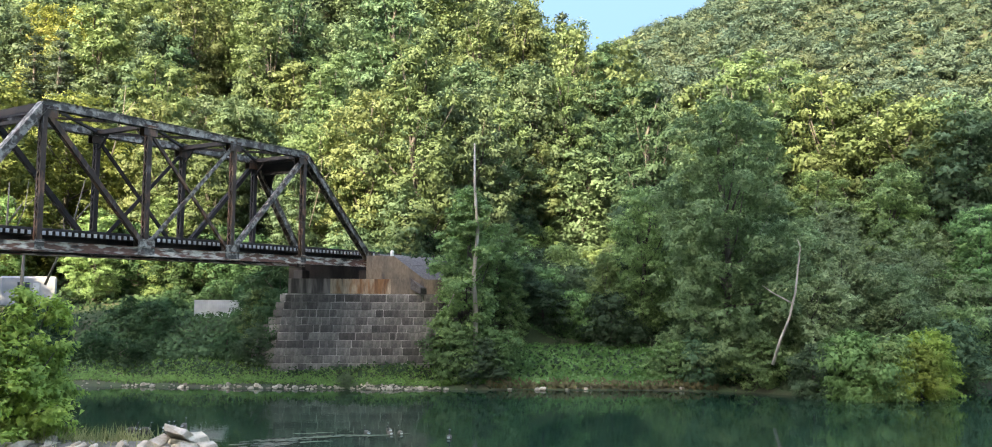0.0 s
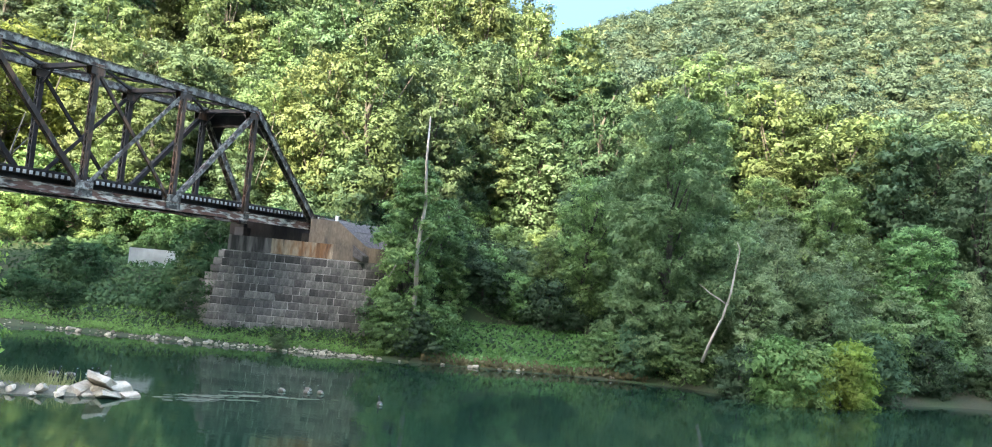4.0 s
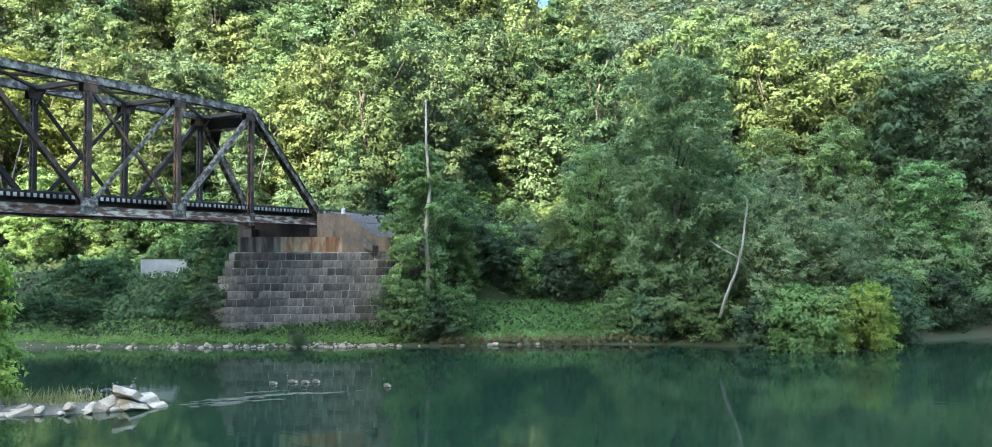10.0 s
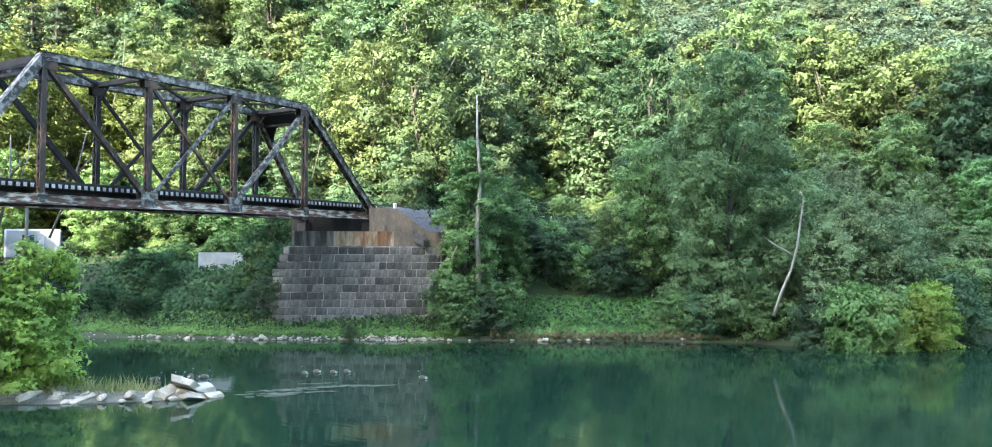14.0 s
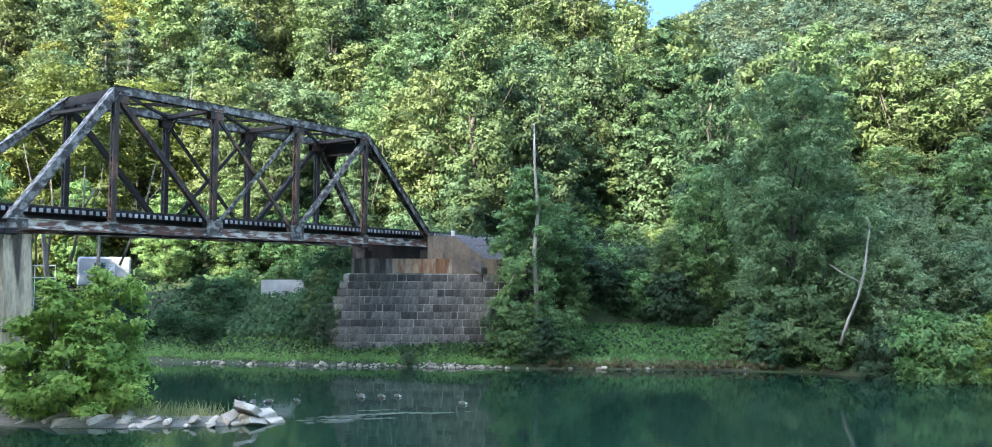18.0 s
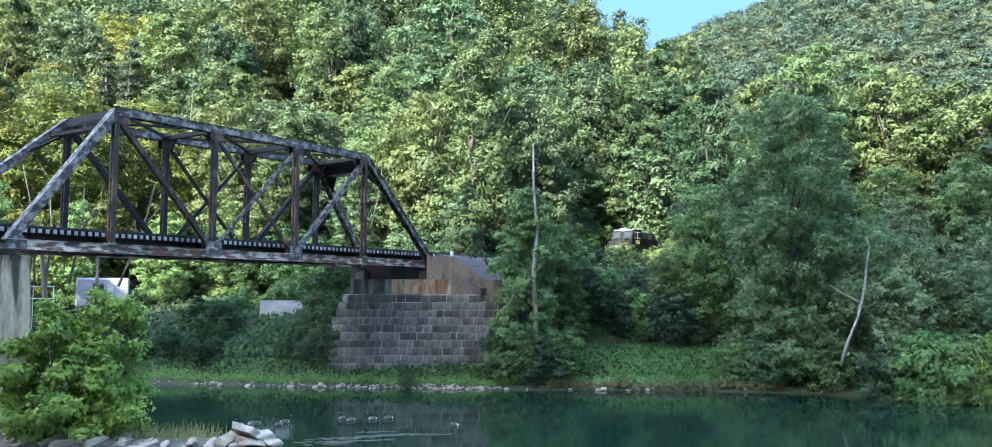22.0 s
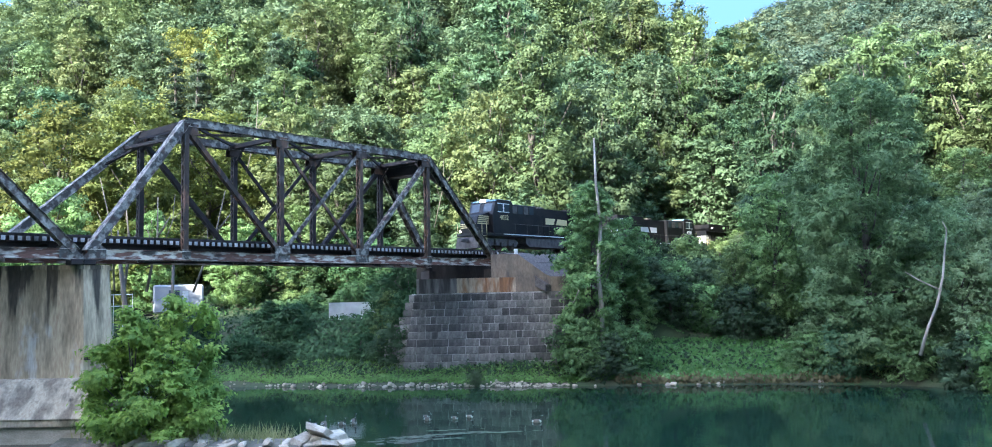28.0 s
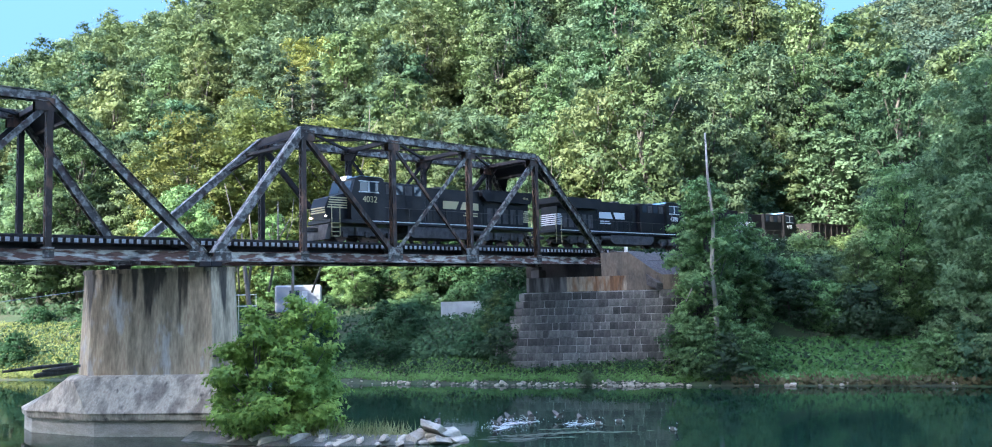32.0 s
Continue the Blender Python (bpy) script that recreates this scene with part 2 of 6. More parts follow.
LEAF_YELLOW = leaf_material("yellowing_leaves", (0.118, 0.162, 0.064), (0.152, 0.198, 0.08))
LEAF_GOLD = leaf_material("golden_leaves", (0.155, 0.165, 0.04), (0.2, 0.205, 0.052))
LEAF_PLANE = leaf_material("yellow_green_plane_leaves", (0.135, 0.165, 0.045), (0.185, 0.21, 0.058))
LEAF_LIME = leaf_material("yellow_green_leaves", (0.2, 0.29, 0.06), (0.31, 0.41, 0.085))
LEAF_DARK = leaf_material("deep_green_leaves", (0.058, 0.108, 0.056), (0.1, 0.165, 0.084))
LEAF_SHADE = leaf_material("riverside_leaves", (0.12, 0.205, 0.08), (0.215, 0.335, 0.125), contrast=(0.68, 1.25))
LEAF_GREAT = leaf_material("fine_riverside_leaves", (0.13, 0.22, 0.1), (0.21, 0.32, 0.14), contrast=(0.68, 1.2))
LEAF_SALLOW = leaf_material("grey_green_willow_leaves", (0.19, 0.275, 0.135), (0.28, 0.38, 0.19), contrast=(0.7, 1.2))
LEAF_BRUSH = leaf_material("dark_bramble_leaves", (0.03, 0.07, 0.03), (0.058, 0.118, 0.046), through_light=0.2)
LEAF_PINE = leaf_material("pine_needles", (0.06, 0.092, 0.058), (0.1, 0.14, 0.085))
LEAF_BRIGHT = leaf_material("fresh_light_green_leaves", (0.12, 0.178, 0.074), (0.158, 0.222, 0.096))
LEAF_FRESH = leaf_material("fresh_waterside_leaves", (0.15, 0.25, 0.08), (0.23, 0.34, 0.115), contrast=(0.66, 1.15))
LEAF_WILLOW = leaf_material("light_willow_leaves", (0.21, 0.36, 0.085), (0.46, 0.56, 0.115), contrast=(0.7, 1.15), patch=0.4)
# Ridge leaves: distance haze is mixed into these bluer base colours.
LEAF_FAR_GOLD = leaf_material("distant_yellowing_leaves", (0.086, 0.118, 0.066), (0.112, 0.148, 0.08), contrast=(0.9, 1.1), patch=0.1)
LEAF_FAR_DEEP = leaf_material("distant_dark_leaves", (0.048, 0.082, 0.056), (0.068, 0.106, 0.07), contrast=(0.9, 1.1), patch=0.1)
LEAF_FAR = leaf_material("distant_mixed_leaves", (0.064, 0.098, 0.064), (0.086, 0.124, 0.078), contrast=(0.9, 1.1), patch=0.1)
GRASS = leaf_material("bank_grass", (0.1, 0.23, 0.062), (0.165, 0.33, 0.09), 0.02, 0.25)
MEADOW = leaf_material("sunlit_meadow_grass", (0.2, 0.25, 0.075), (0.3, 0.34, 0.1), 0.01, 0.25)
REED = leaf_material("brown_reeds", (0.075, 0.075, 0.036), (0.14, 0.125, 0.06), 0.01, 0.2)
DRYGRASS = leaf_material("seeding_grass", (0.156, 0.208, 0.065), (0.390, 0.377, 0.182), 0.01, 0.25)
WEED = material("floating_weed", (0.15, 0.155, 0.105), 0.7, 0, (0.06, 0.075, 0.045), 3, 0.8, 20, 0.5, 0.5, 12)
BLACK = material("black_train_paint", (0.009, 0.01, 0.013), 0.42, 0.0, (0.028, 0.026, 0.025), 0.8, 0.5, 12, 0.2, 0.05, 20)
GRIME = material("dusty_running_gear", (0.105, 0.097, 0.09), 0.85, 0, (0.045, 0.041, 0.038), 2.5, 0.7, 18, 0.4, 0.3, 15)
WHITE = plain("white_paint", (0.78, 0.78, 0.76), 0.5)
CREAM = plain("faded_gold_paint", (0.62, 0.52, 0.27), 0.5)
GLASS = plain("window_glass", (0.05, 0.065, 0.08), 0.08)
OFFWHITE = material("chalky_white_panel", (0.33, 0.345, 0.36), 0.6, 0, (0.36, 0.37, 0.38), 0.8, 0.6)
FEATHER = plain("pale_goose_feathers", (0.42, 0.4, 0.37), 0.7)
# Cab roof: the reflection of the sky is put into its blue.
SKY_SHEEN = plain("pale_blue_cab_roof", (0.25, 0.42, 0.55), 0.35)
LAMP = plain("lit_headlight", (1.0, 0.85, 0.6), 0.3, 0, 1.2)
BLACK.node_tree.nodes["Principled BSDF"].inputs["Specular IOR Level"].default_value = 0.22
SKY_BLUE = plain("evening_sky", (0.0, 0.0, 0.0), 1.0)
_s = SKY_BLUE.node_tree.nodes["Principled BSDF"]
_s.inputs["Specular IOR Level"].default_value = 0
_s.inputs["Emission Color"].default_value, _s.inputs["Emission Strength"].default_value = (0.3, 0.58, 0.95, 1), 0.19
SHEET = material("corrugated_pale_metal", (0.75, 0.77, 0.78), 0.5, 0.2, (0.45, 0.46, 0.48), 1, 0.5)

water_mat = bpy.data.materials.new("green_river_water")
water_mat.use_nodes = True
_n, _l = water_mat.node_tree.nodes, water_mat.node_tree.links
_b = _n["Principled BSDF"]
_b.inputs["Base Color"].default_value = (0.012, 0.036, 0.02, 1)
_b.inputs["Roughness"].default_value, _b.inputs["IOR"].default_value = 0.035, 1.33
_c, _m, _w, _r = _n.new("ShaderNodeTexCoord"), _n.new("ShaderNodeMapping"), _n.new("ShaderNodeTexNoise"), _n.new("ShaderNodeBump")
_m.inputs["Rotation"].default_value, _m.inputs["Scale"].default_value = (0, 0, radians(38)), (1.6, 0.5, 1)
_w.inputs["Scale"].default_value, _w.inputs["Detail"].default_value = 1.1, 4
_r.inputs["Strength"].default_value, _r.inputs["Distance"].default_value = 0.045, 0.1
_l.new(_c.outputs["Object"], _m.inputs[0]), _l.new(_m.outputs[0], _w.inputs["Vector"])
_l.new(_w.outputs[0], _r.inputs["Height"]), _l.new(_r.outputs[0], _b.inputs["Normal"])


# ---- mesh helpers ----
def mesh_of(name, verts, faces, mat, smooth=False):
    data = bpy.data.meshes.new(name)
    data.from_pydata([tuple(v) for v in verts], [], faces)
    data.materials.append(mat)
    if smooth:
        data.shade_smooth()
    return data


def mesh_from(name, bm, mat, smooth=False):
    data = bpy.data.meshes.new(name)
    bmesh.ops.recalc_face_normals(bm, faces=bm.faces)
    bm.to_mesh(data)
    bm.free()
    data.materials.append(mat)
    if smooth:
        data.shade_smooth()
    return data


def part(name, bm, mat, parent, label="", smooth=False):
    """A bmesh, or a mesh that is shared, as one mesh object under a thing or a part."""
    ob = new(name, bm if isinstance(bm, bpy.types.Mesh) else mesh_from(name, bm, mat, smooth))
    ob.parent = parent
    return tagged(ob, label) if label else ob


def thing(name, label, category, m=None, group="", kind=""):
    ob = new(name)
    ob.empty_display_size = 0.2
    if m is not None:
        ob.matrix_basis = m
    return tagged(ob, label, category, group, kind)


def single(name, bm, mat, label, category, m=None, group="", kind="", smooth=False):
    ob = new(name, bm if isinstance(bm, bpy.types.Mesh) else mesh_from(name, bm, mat, smooth))
    if m is not None:
        ob.matrix_basis = m
    return tagged(ob, label, category, group, kind)


def box(bm, x0, x1, y0, y1, z0, z1, bevel=0.0):
    made = bmesh.ops.create_cube(bm, size=1)["verts"]
    for v in made:
        v.co = Vector(((x0 + x1) / 2 + v.co.x * (x1 - x0), (y0 + y1) / 2 + v.co.y * (y1 - y0), (z0 + z1) / 2 + v.co.z * (z1 - z0)))
    if bevel:
        edges = list({e for v in made for e in v.link_edges})
        bmesh.ops.bevel(bm, geom=edges, offset=bevel, segments=1, affect="EDGES")
    return bm


def boxed(*sides, bevel=0.0):
    return box(bmesh.new(), *sides, bevel=bevel)


def beam(bm, a, b, wide, deep, side=(0, 1, 0)):
    """A bar from a to b: wide along side, deep across."""
    a, b = Vector(a), Vector(b)
    along = (b - a).normalized()
    s = Vector(side)
    s = (s - along * s.dot(along)).normalized()
    d = along.cross(s)
    verts = [bm.verts.new(p + s * (wide / 2 * i) + d * (deep / 2 * j)) for p in (a, b) for i, j in ((-1, -1), (1, -1), (1, 1), (-1, 1))]
    for f in ((0, 1, 2, 3), (7, 6, 5, 4), (0, 4, 5, 1), (1, 5, 6, 2), (2, 6, 7, 3), (3, 7, 4, 0)):
        bm.faces.new([verts[i] for i in f])
    return bm


def channel_bar(bm, a, b, wide, deep, side=(0, 1, 0), lace=0.0, web=0.05):
    """A built-up bar: two channels a width apart, joined by lacing bars in zigzag."""
    a, b = Vector(a), Vector(b)
    along = (b - a).normalized()
    s = Vector(side)
    s = (s - along * s.dot(along)).normalized()
    d = along.cross(s)
    for i in (-1, 1):
        off = s * (wide / 2 * i)
        beam(bm, a + off, b + off, web, deep, side)
        for j in (-1, 1):
            inn = off - s * (0.06 * i) + d * (j * (deep / 2 - 0.012))
            beam(bm, a + inn, b + inn, 0.1, 0.024, side)
    if lace:
        count = max(2, int((b - a).length / lace))
        for j in (-1, 1):
            for k in range(count):
                p, q = a.lerp(b, k / count), a.lerp(b, (k + 1) / count)
                sign = 1 if k % 2 else -1
                beam(bm, p + s * (wide / 2 * sign) + d * (j * deep / 2), q - s * (wide / 2 * sign) + d * (j * deep / 2), 0.07, 0.014, d.cross(q - p))
    return bm


def prism(bm, outline, y0, y1):
    """A side outline (x, z) drawn out from y0 to y1."""
    a, b = [bm.verts.new((x, y0, z)) for x, z in outline], [bm.verts.new((x, y1, z)) for x, z in outline]
    n = len(outline)
    for k in range(n):
        bm.faces.new((a[k], a[(k + 1) % n], b[(k + 1) % n], b[k]))
    bm.faces.new(a[::-1]), bm.faces.new(b)
    return bm


def tube(bm, points, radii, sides=7):
    """A tapering round stem through the points."""
    rings = []
    for i, p in enumerate(points):
        p = Vector(p)
        along = (Vector(points[min(i + 1, len(points) - 1)]) - Vector(points[max(i - 1, 0)])).normalized()
        s = along.orthogonal().normalized()
        d = along.cross(s)
        rings.append([bm.verts.new(p + (s * math.cos(2 * math.pi * k / sides) + d * math.sin(2 * math.pi * k / sides)) * radii[i]) for k in range(sides)])
    for low, high in zip(rings, rings[1:]):
        for k in range(sides):
            bm.faces.new((low[k], low[(k + 1) % sides], high[(k + 1) % sides], high[k]))
    bm.faces.new(rings[0][::-1])
    bm.faces.new(rings[-1])
    return bm


def lump(seed, sx, sy, sz, rough=0.25, cuts=2):
    """A broken stone: an icosphere flattened by random planes."""
    rng = random.Random(seed)
    bm = bmesh.new()
    bmesh.ops.create_icosphere(bm, subdivisions=cuts, radius=1)
    planes = [(Vector((rng.gauss(0, 1), rng.gauss(0, 1), rng.gauss(0, 0.7))).normalized(), rng.uniform(0.42, 0.75)) for _ in range(11)]
    for v in bm.verts:
        for n, d in planes:
            over = v.co.dot(n) - d
            if over > 0:
                v.co -= n * over
        v.co *= 1 + rng.uniform(-rough, rough) * 0.15
        v.co = Vector((v.co.x * sx, v.co.y * sy, v.co.z * sz))
    return bm


# ---- the lie of the land: r runs downstream along the far shore, s inland from it ----
ALONG, INLAND = Vector((0.616, -0.788)), Vector((0.788, 0.616))
SHORE = ((-400, 110), (-120, 88), (-58, 79.5), (-25, 73.3), (-12, 70.8), (-2, 69.6), (10, 69), (21, 68), (27, 66.2), (32, 62.5), (38, 62), (45, 65), (53, 67.3), (120, 70), (500, 64))


def shore(r):
    return float(np.interp(r, [a for a, _ in SHORE], [b for _, b in SHORE]))


def place(r, s):
    """The point of the plan at r along the shore and s inland of its water line."""
    q = s + shore(r)
    return ALONG.x * r + INLAND.x * q, ALONG.y * r + INLAND.y * q


TRACK_Y, RAIL_Z = 51.8, 11.4
CURVE_FROM, CURVE_RADIUS, CURVE_TURN = 104.0, 170.0, radians(42)


def track_at(d):
    """Place and heading of the railway d metres along it; straight over the bridge, then bending downstream."""
    if d <= CURVE_FROM:
        return d, TRACK_Y, 0.0
    a = min((d - CURVE_FROM) / CURVE_RADIUS, CURVE_TURN)
    x, y = CURVE_FROM + CURVE_RADIUS * math.sin(a), TRACK_Y - CURVE_RADIUS * (1 - math.cos(a))
    rest = max(0.0, d - CURVE_FROM - CURVE_RADIUS * CURVE_TURN)
    return x + rest * math.cos(a), y - rest * math.sin(a), -a


TRACK_X = np.array([track_at(d)[:2] for d in range(-40, 420, 4)])


def from_track(x, y):
    """How far a point of the plan lies from the railway's middle line."""
    if x < 100:
        return abs(y - TRACK_Y)
    gap = TRACK_X - np.array((x, y))
    return float(np.sqrt((gap * gap).sum(1).min()))



def height(r, s):
    q = s + shore(r)
    x, y = ALONG.x * r + INLAND.x * q, ALONG.y * r + INLAND.y * q
    if q < 12:  # the near bank, and an unseen valley side that keeps the river in shadow
        z = float(np.interp(q, (-420, -300, -190, -60, -12, 1.5, 5, 8.5, 12), (262, 256, 238, 62, 7.5, 5.85, 2.5, 0.2, -1.6)))
        if q < -12:
            # cut low upstream so that sun reaches the meadow
            z = 7.5 + (z - 7.5) * float(np.interp(r, (-520, -234, -223, -206, -186, 200, 600), (0.2, 0.34, 1.0, 1.0, 1.05, 1.05, 0.6)))
        return z + (noise.noise((r * 0.04, q * 0.04, 3.0)) * 4 if q < -20 else 0)
    z = float(np.interp(s, (-60, -4, -0.6, 0, 1.2, 2.4, 4.5, 9, 16, 26, 34), (-1.8, -1.6, -0.35, 0.0, 0.25, 0.55, 1.5, 2.6, 5.0, 6.8, 8.8)))
    if s > 34:
        near_hill = float(np.interp(r, (-260, -190, -130, -80, -20, 15, 32, 58, 82), (0.25, 0.42, 0.61, 0.69, 0.66, 0.54, 0.4, 0.18, 0.04)))
        rise = float(np.interp(s, (34, 60, 110, 190, 260, 420), (0, 15, 52, 95, 104, 100))) * near_hill / 0.6
        far_hill = float(np.interp(s, (34, 180, 330, 480, 620, 900, 1700), (0, 6, 84, 170, 212, 216, 170))) * float(np.interp(r, (-400, -200, -60, 60, 110, 180, 250, 420, 900), (0.5, 0.55, 0.6, 0.72, 0.8, 0.96, 1.12, 1.3, 1.3)))
        z += max(rise, far_hill) + noise.noise((r * 0.02, s * 0.02, 0.0)) * min(6, (s - 34) * 0.08)
    if s > 0.5:
        z += noise.noise((r * 0.25, s * 0.25, 9.0)) * 0.25
    if q > 78.6 and r > -9.5:  # railway embankment behind the abutment
        off = from_track(x, y)
        z = max(z, min(10.75, 10.75 - (off - 3.2) / 1.5))
        if off < 6:
            z = min(z, 10.75 + max(0, off - 3.4) * 1.3)
    return z


def spread(start, stop, fine, coarse_from, grow=1.16):
    values, step, v = [], fine, 0.0
    while v < stop:
        values.append(v)
        if v > coarse_from:
            step = step * grow if v > 780 else min(step * grow, 9.5)
        v += step
    return [start + v for v in values] + [start + stop]


R_LINES = sorted({round(-v, 2) for v in spread(0, 1200, 1.6, 60, 1.12)} | {round(v, 2) for v in spread(0, 1200, 1.6, 70, 1.12)})
S_LINES = sorted({round(-v, 2) for v in spread(0, 620, 1.5, 4, 1.09)} | {round(v, 2) for v in spread(0, 1800, 0.8, 40, 1.07)})
ground_verts = [(*place(r, s), height(r, s)) for r in R_LINES for s in S_LINES]
_k = len(S_LINES)
ground_faces = [(i * _k + j, (i + 1) * _k + j, (i + 1) * _k + j + 1, i * _k + j + 1) for i in range(len(R_LINES) - 1) for j in range(_k - 1)]
ground = tagged(new("ground", mesh_of("ground", ground_verts, ground_faces, EARTH, True)), "grassy river banks and wooded valley sides", "ground", kind="structure")
# ballast along the railway
bm = bmesh.new()
rows = []
for i in range(115):
    x, y, a = track_at(59.8 + 3 * i)
    rows.append([bm.verts.new((x - math.sin(a) * w, y + math.cos(a) * w, z)) for w, z in ((-4.6, 10.2), (-2.0, 11.15), (2.0, 11.15), (4.6, 10.2), (4.6, 9.9), (-4.6, 9.9))])
for a, b in zip(rows, rows[1:]):
    for k in range(6):
        bm.faces.new((a[k], a[(k + 1) % 6], b[(k + 1) % 6], b[k]))
bm.faces.new(rows[0][::-1]), bm.faces.new(rows[-1])
single("ballast_bed", bm, BALLAST, "grey crushed-stone ballast bed under the railway", "ballast", kind="structure")

water = single("water", mesh_of("water", [(*place(r, s), 0) for r in (-900, 900) for s in (-75, 3)], [(0, 1, 3, 2)], water_mat), water_mat, "calm dark green river reflecting the wooded bank", "river", kind="structure")


bm = bmesh.new()
arc = [bm.verts.new((3200 * math.cos(radians(a)), 3200 * math.sin(radians(a)), z)) for a in range(-30, 121, 5) for z in (-20, 1500)]
for k in range(0, len(arc) - 2, 2):
    bm.faces.new((arc[k], arc[k + 1], arc[k + 3], arc[k + 2]))
backdrop = single("backdrop", bm, SKY_BLUE, "clear pale blue evening sky", "sky", kind="structure")
backdrop.visible_shadow = False

# ---- trees ----
def unit(a):
    return a / np.linalg.norm(a, axis=1)[:, None]


def leaf_cloud(seed, lobes, count, leaf, corners=4, sharp=0.45, flat=0.62, clump=None, per=12):
    """Leaves, folded rhombs or pointed triangles, in tufts over the skins of the lobes (centre, radius, share)."""
    rng = np.random.default_rng(seed)
    tufts = max(1, count // per)
    share = np.array([l[3] ** 2 * (l[4] if len(l) > 4 else 1.0) for l in lobes])
    lob = np.array([l[:4] for l in lobes])[rng.choice(len(lobes), tufts, p=share / share.sum())]
    way = rng.normal(size=(tufts, 3))
    way[:, 2] = way[:, 2] * 0.8 + 0.5
    way = unit(way)
    core = lob[:, :3] + way * (lob[:, 3] * rng.normal(0.92, 0.13, tufts))[:, None] * np.array((1, 1, flat))
    core[:, 2] -= 0.14 * (way[:, 0] ** 2 + way[:, 1] ** 2) * lob[:, 3]
    girth = (clump or leaf * 1.9) * rng.uniform(0.55, 1.5, tufts)
    spill = rng.normal(size=(tufts, per, 3)) * 0.62
    at = (core[:, None, :] + spill * girth[:, None, None] * np.array((1, 1, 0.5))).reshape(-1, 3)
    way, lean = np.repeat(way, per, 0), spill.reshape(-1, 3)
    count = tufts * per
    normal = unit(way * 0.8 + np.array((0, 0, 0.4)) + rng.normal(size=(count, 3)) * 0.32)
    turn = rng.normal(size=(count, 3)) + lean * 0.8
    turn[:, 2] -= 0.6
    u = unit(turn - normal * (turn * normal).sum(1)[:, None])
    v = np.cross(normal, u)
    size = (leaf * rng.uniform(0.6, 1.35, count))[:, None]
    fold = normal * size * 0.22
    if corners == 3:
        points = np.stack([at - u * size * 0.55 - v * size * 0.42, at + u * size * 0.75, at - u * size * 0.55 + v * size * 0.42], 1).reshape(-1, 3)
    else:
        points = np.stack([at - u * size * 0.6, at - v * size * 0.42 - fold, at + u * size * 0.6, at + v * size * 0.42 - fold], 1).reshape(-1, 3)
    whole = unit(at - np.array((0, 0, np.median(at[:, 2]) - 0.25 * np.ptp(at[:, 2]))))  # the crown's own roundness
    soft = unit((way * 0.5 + whole * 0.22 + unit(lean) * 0.28) * (1 - sharp) + normal * sharp)
    return points, np.repeat(soft, corners, 0)


def quads(name, points, mat, corners=4, normals=None):
    """A mesh of separate leaves."""
    data = bpy.data.meshes.new(name)
    count = len(points) // corners
    data.vertices.add(count * corners)
    data.vertices.foreach_set("co", np.asarray(points, np.float32).ravel())
    data.loops.add(count * corners)
    data.loops.foreach_set("vertex_index", np.arange(count * corners, dtype=np.int32))
    data.polygons.add(count)
    data.polygons.foreach_set("loop_start", np.arange(0, count * corners, corners, dtype=np.int32))
    data.materials.append(mat)
    data.update(calc_edges=True)
    if normals is not None:  # sprays of one bough shade as one soft form
        data.normals_split_custom_set_from_vertices(normals)
    return data


def crown_lobes(seed, tall, wide, low=0.22, kind="round", number=26, core=0.7):
    rng = random.Random(seed)
    lobes = []
    if kind == "pine":  # whorls of level boughs, longest below, tufted towards their tips
        tiers = max(8, number // 3)
        for i in range(tiers):
            t = i / (tiers - 1)
            z = tall * (low + (0.98 - low) * t)
            reach = wide * ((1 - t) ** 0.75 + 0.06) * rng.uniform(0.75, 1.1)
            for k in range(5):
                turn = i * 1.9 + k * 1.257 + rng.uniform(-0.4, 0.4)
                long = reach * rng.uniform(0.6, 1.1)
                for f in (0.45, 0.85):
                    lobes.append((long * f * math.cos(turn), long * f * math.sin(turn), z - long * f * 0.14, 0.2 * wide * (1.25 - f) * (1.3 - t) + 0.22))
        return lobes
    for i in range(number):
        t = (i + rng.random()) / number
        z = tall * (low + (0.96 - low) * t)
        swell = max(0.05, math.sin(math.pi * min(1, 0.12 + 0.84 * t))) ** 0.55
        reach = wide * swell * rng.uniform(0.35, 0.98)
        size = wide * rng.uniform(0.16, 0.36) * (1.1 - 0.35 * t) * (34 / max(34, number)) ** 0.3
        turn = i * 2.4 + rng.uniform(-0.5, 0.5)
        lobes.append((reach * math.cos(turn), reach * math.sin(turn), z - size * 0.3, size))
    for t in (0.2, 0.36, 0.52, 0.68, 0.82):  # the sparse inner mass of the crown
        girth = wide * max(0.1, math.sin(math.pi * min(1, 0.12 + 0.84 * t))) ** 0.6 * core
        lobes.append((rng.uniform(-0.12, 0.12) * wide, rng.uniform(-0.12, 0.12) * wide, tall * (low + (0.96 - low) * t), girth, 0.4))
    return lobes


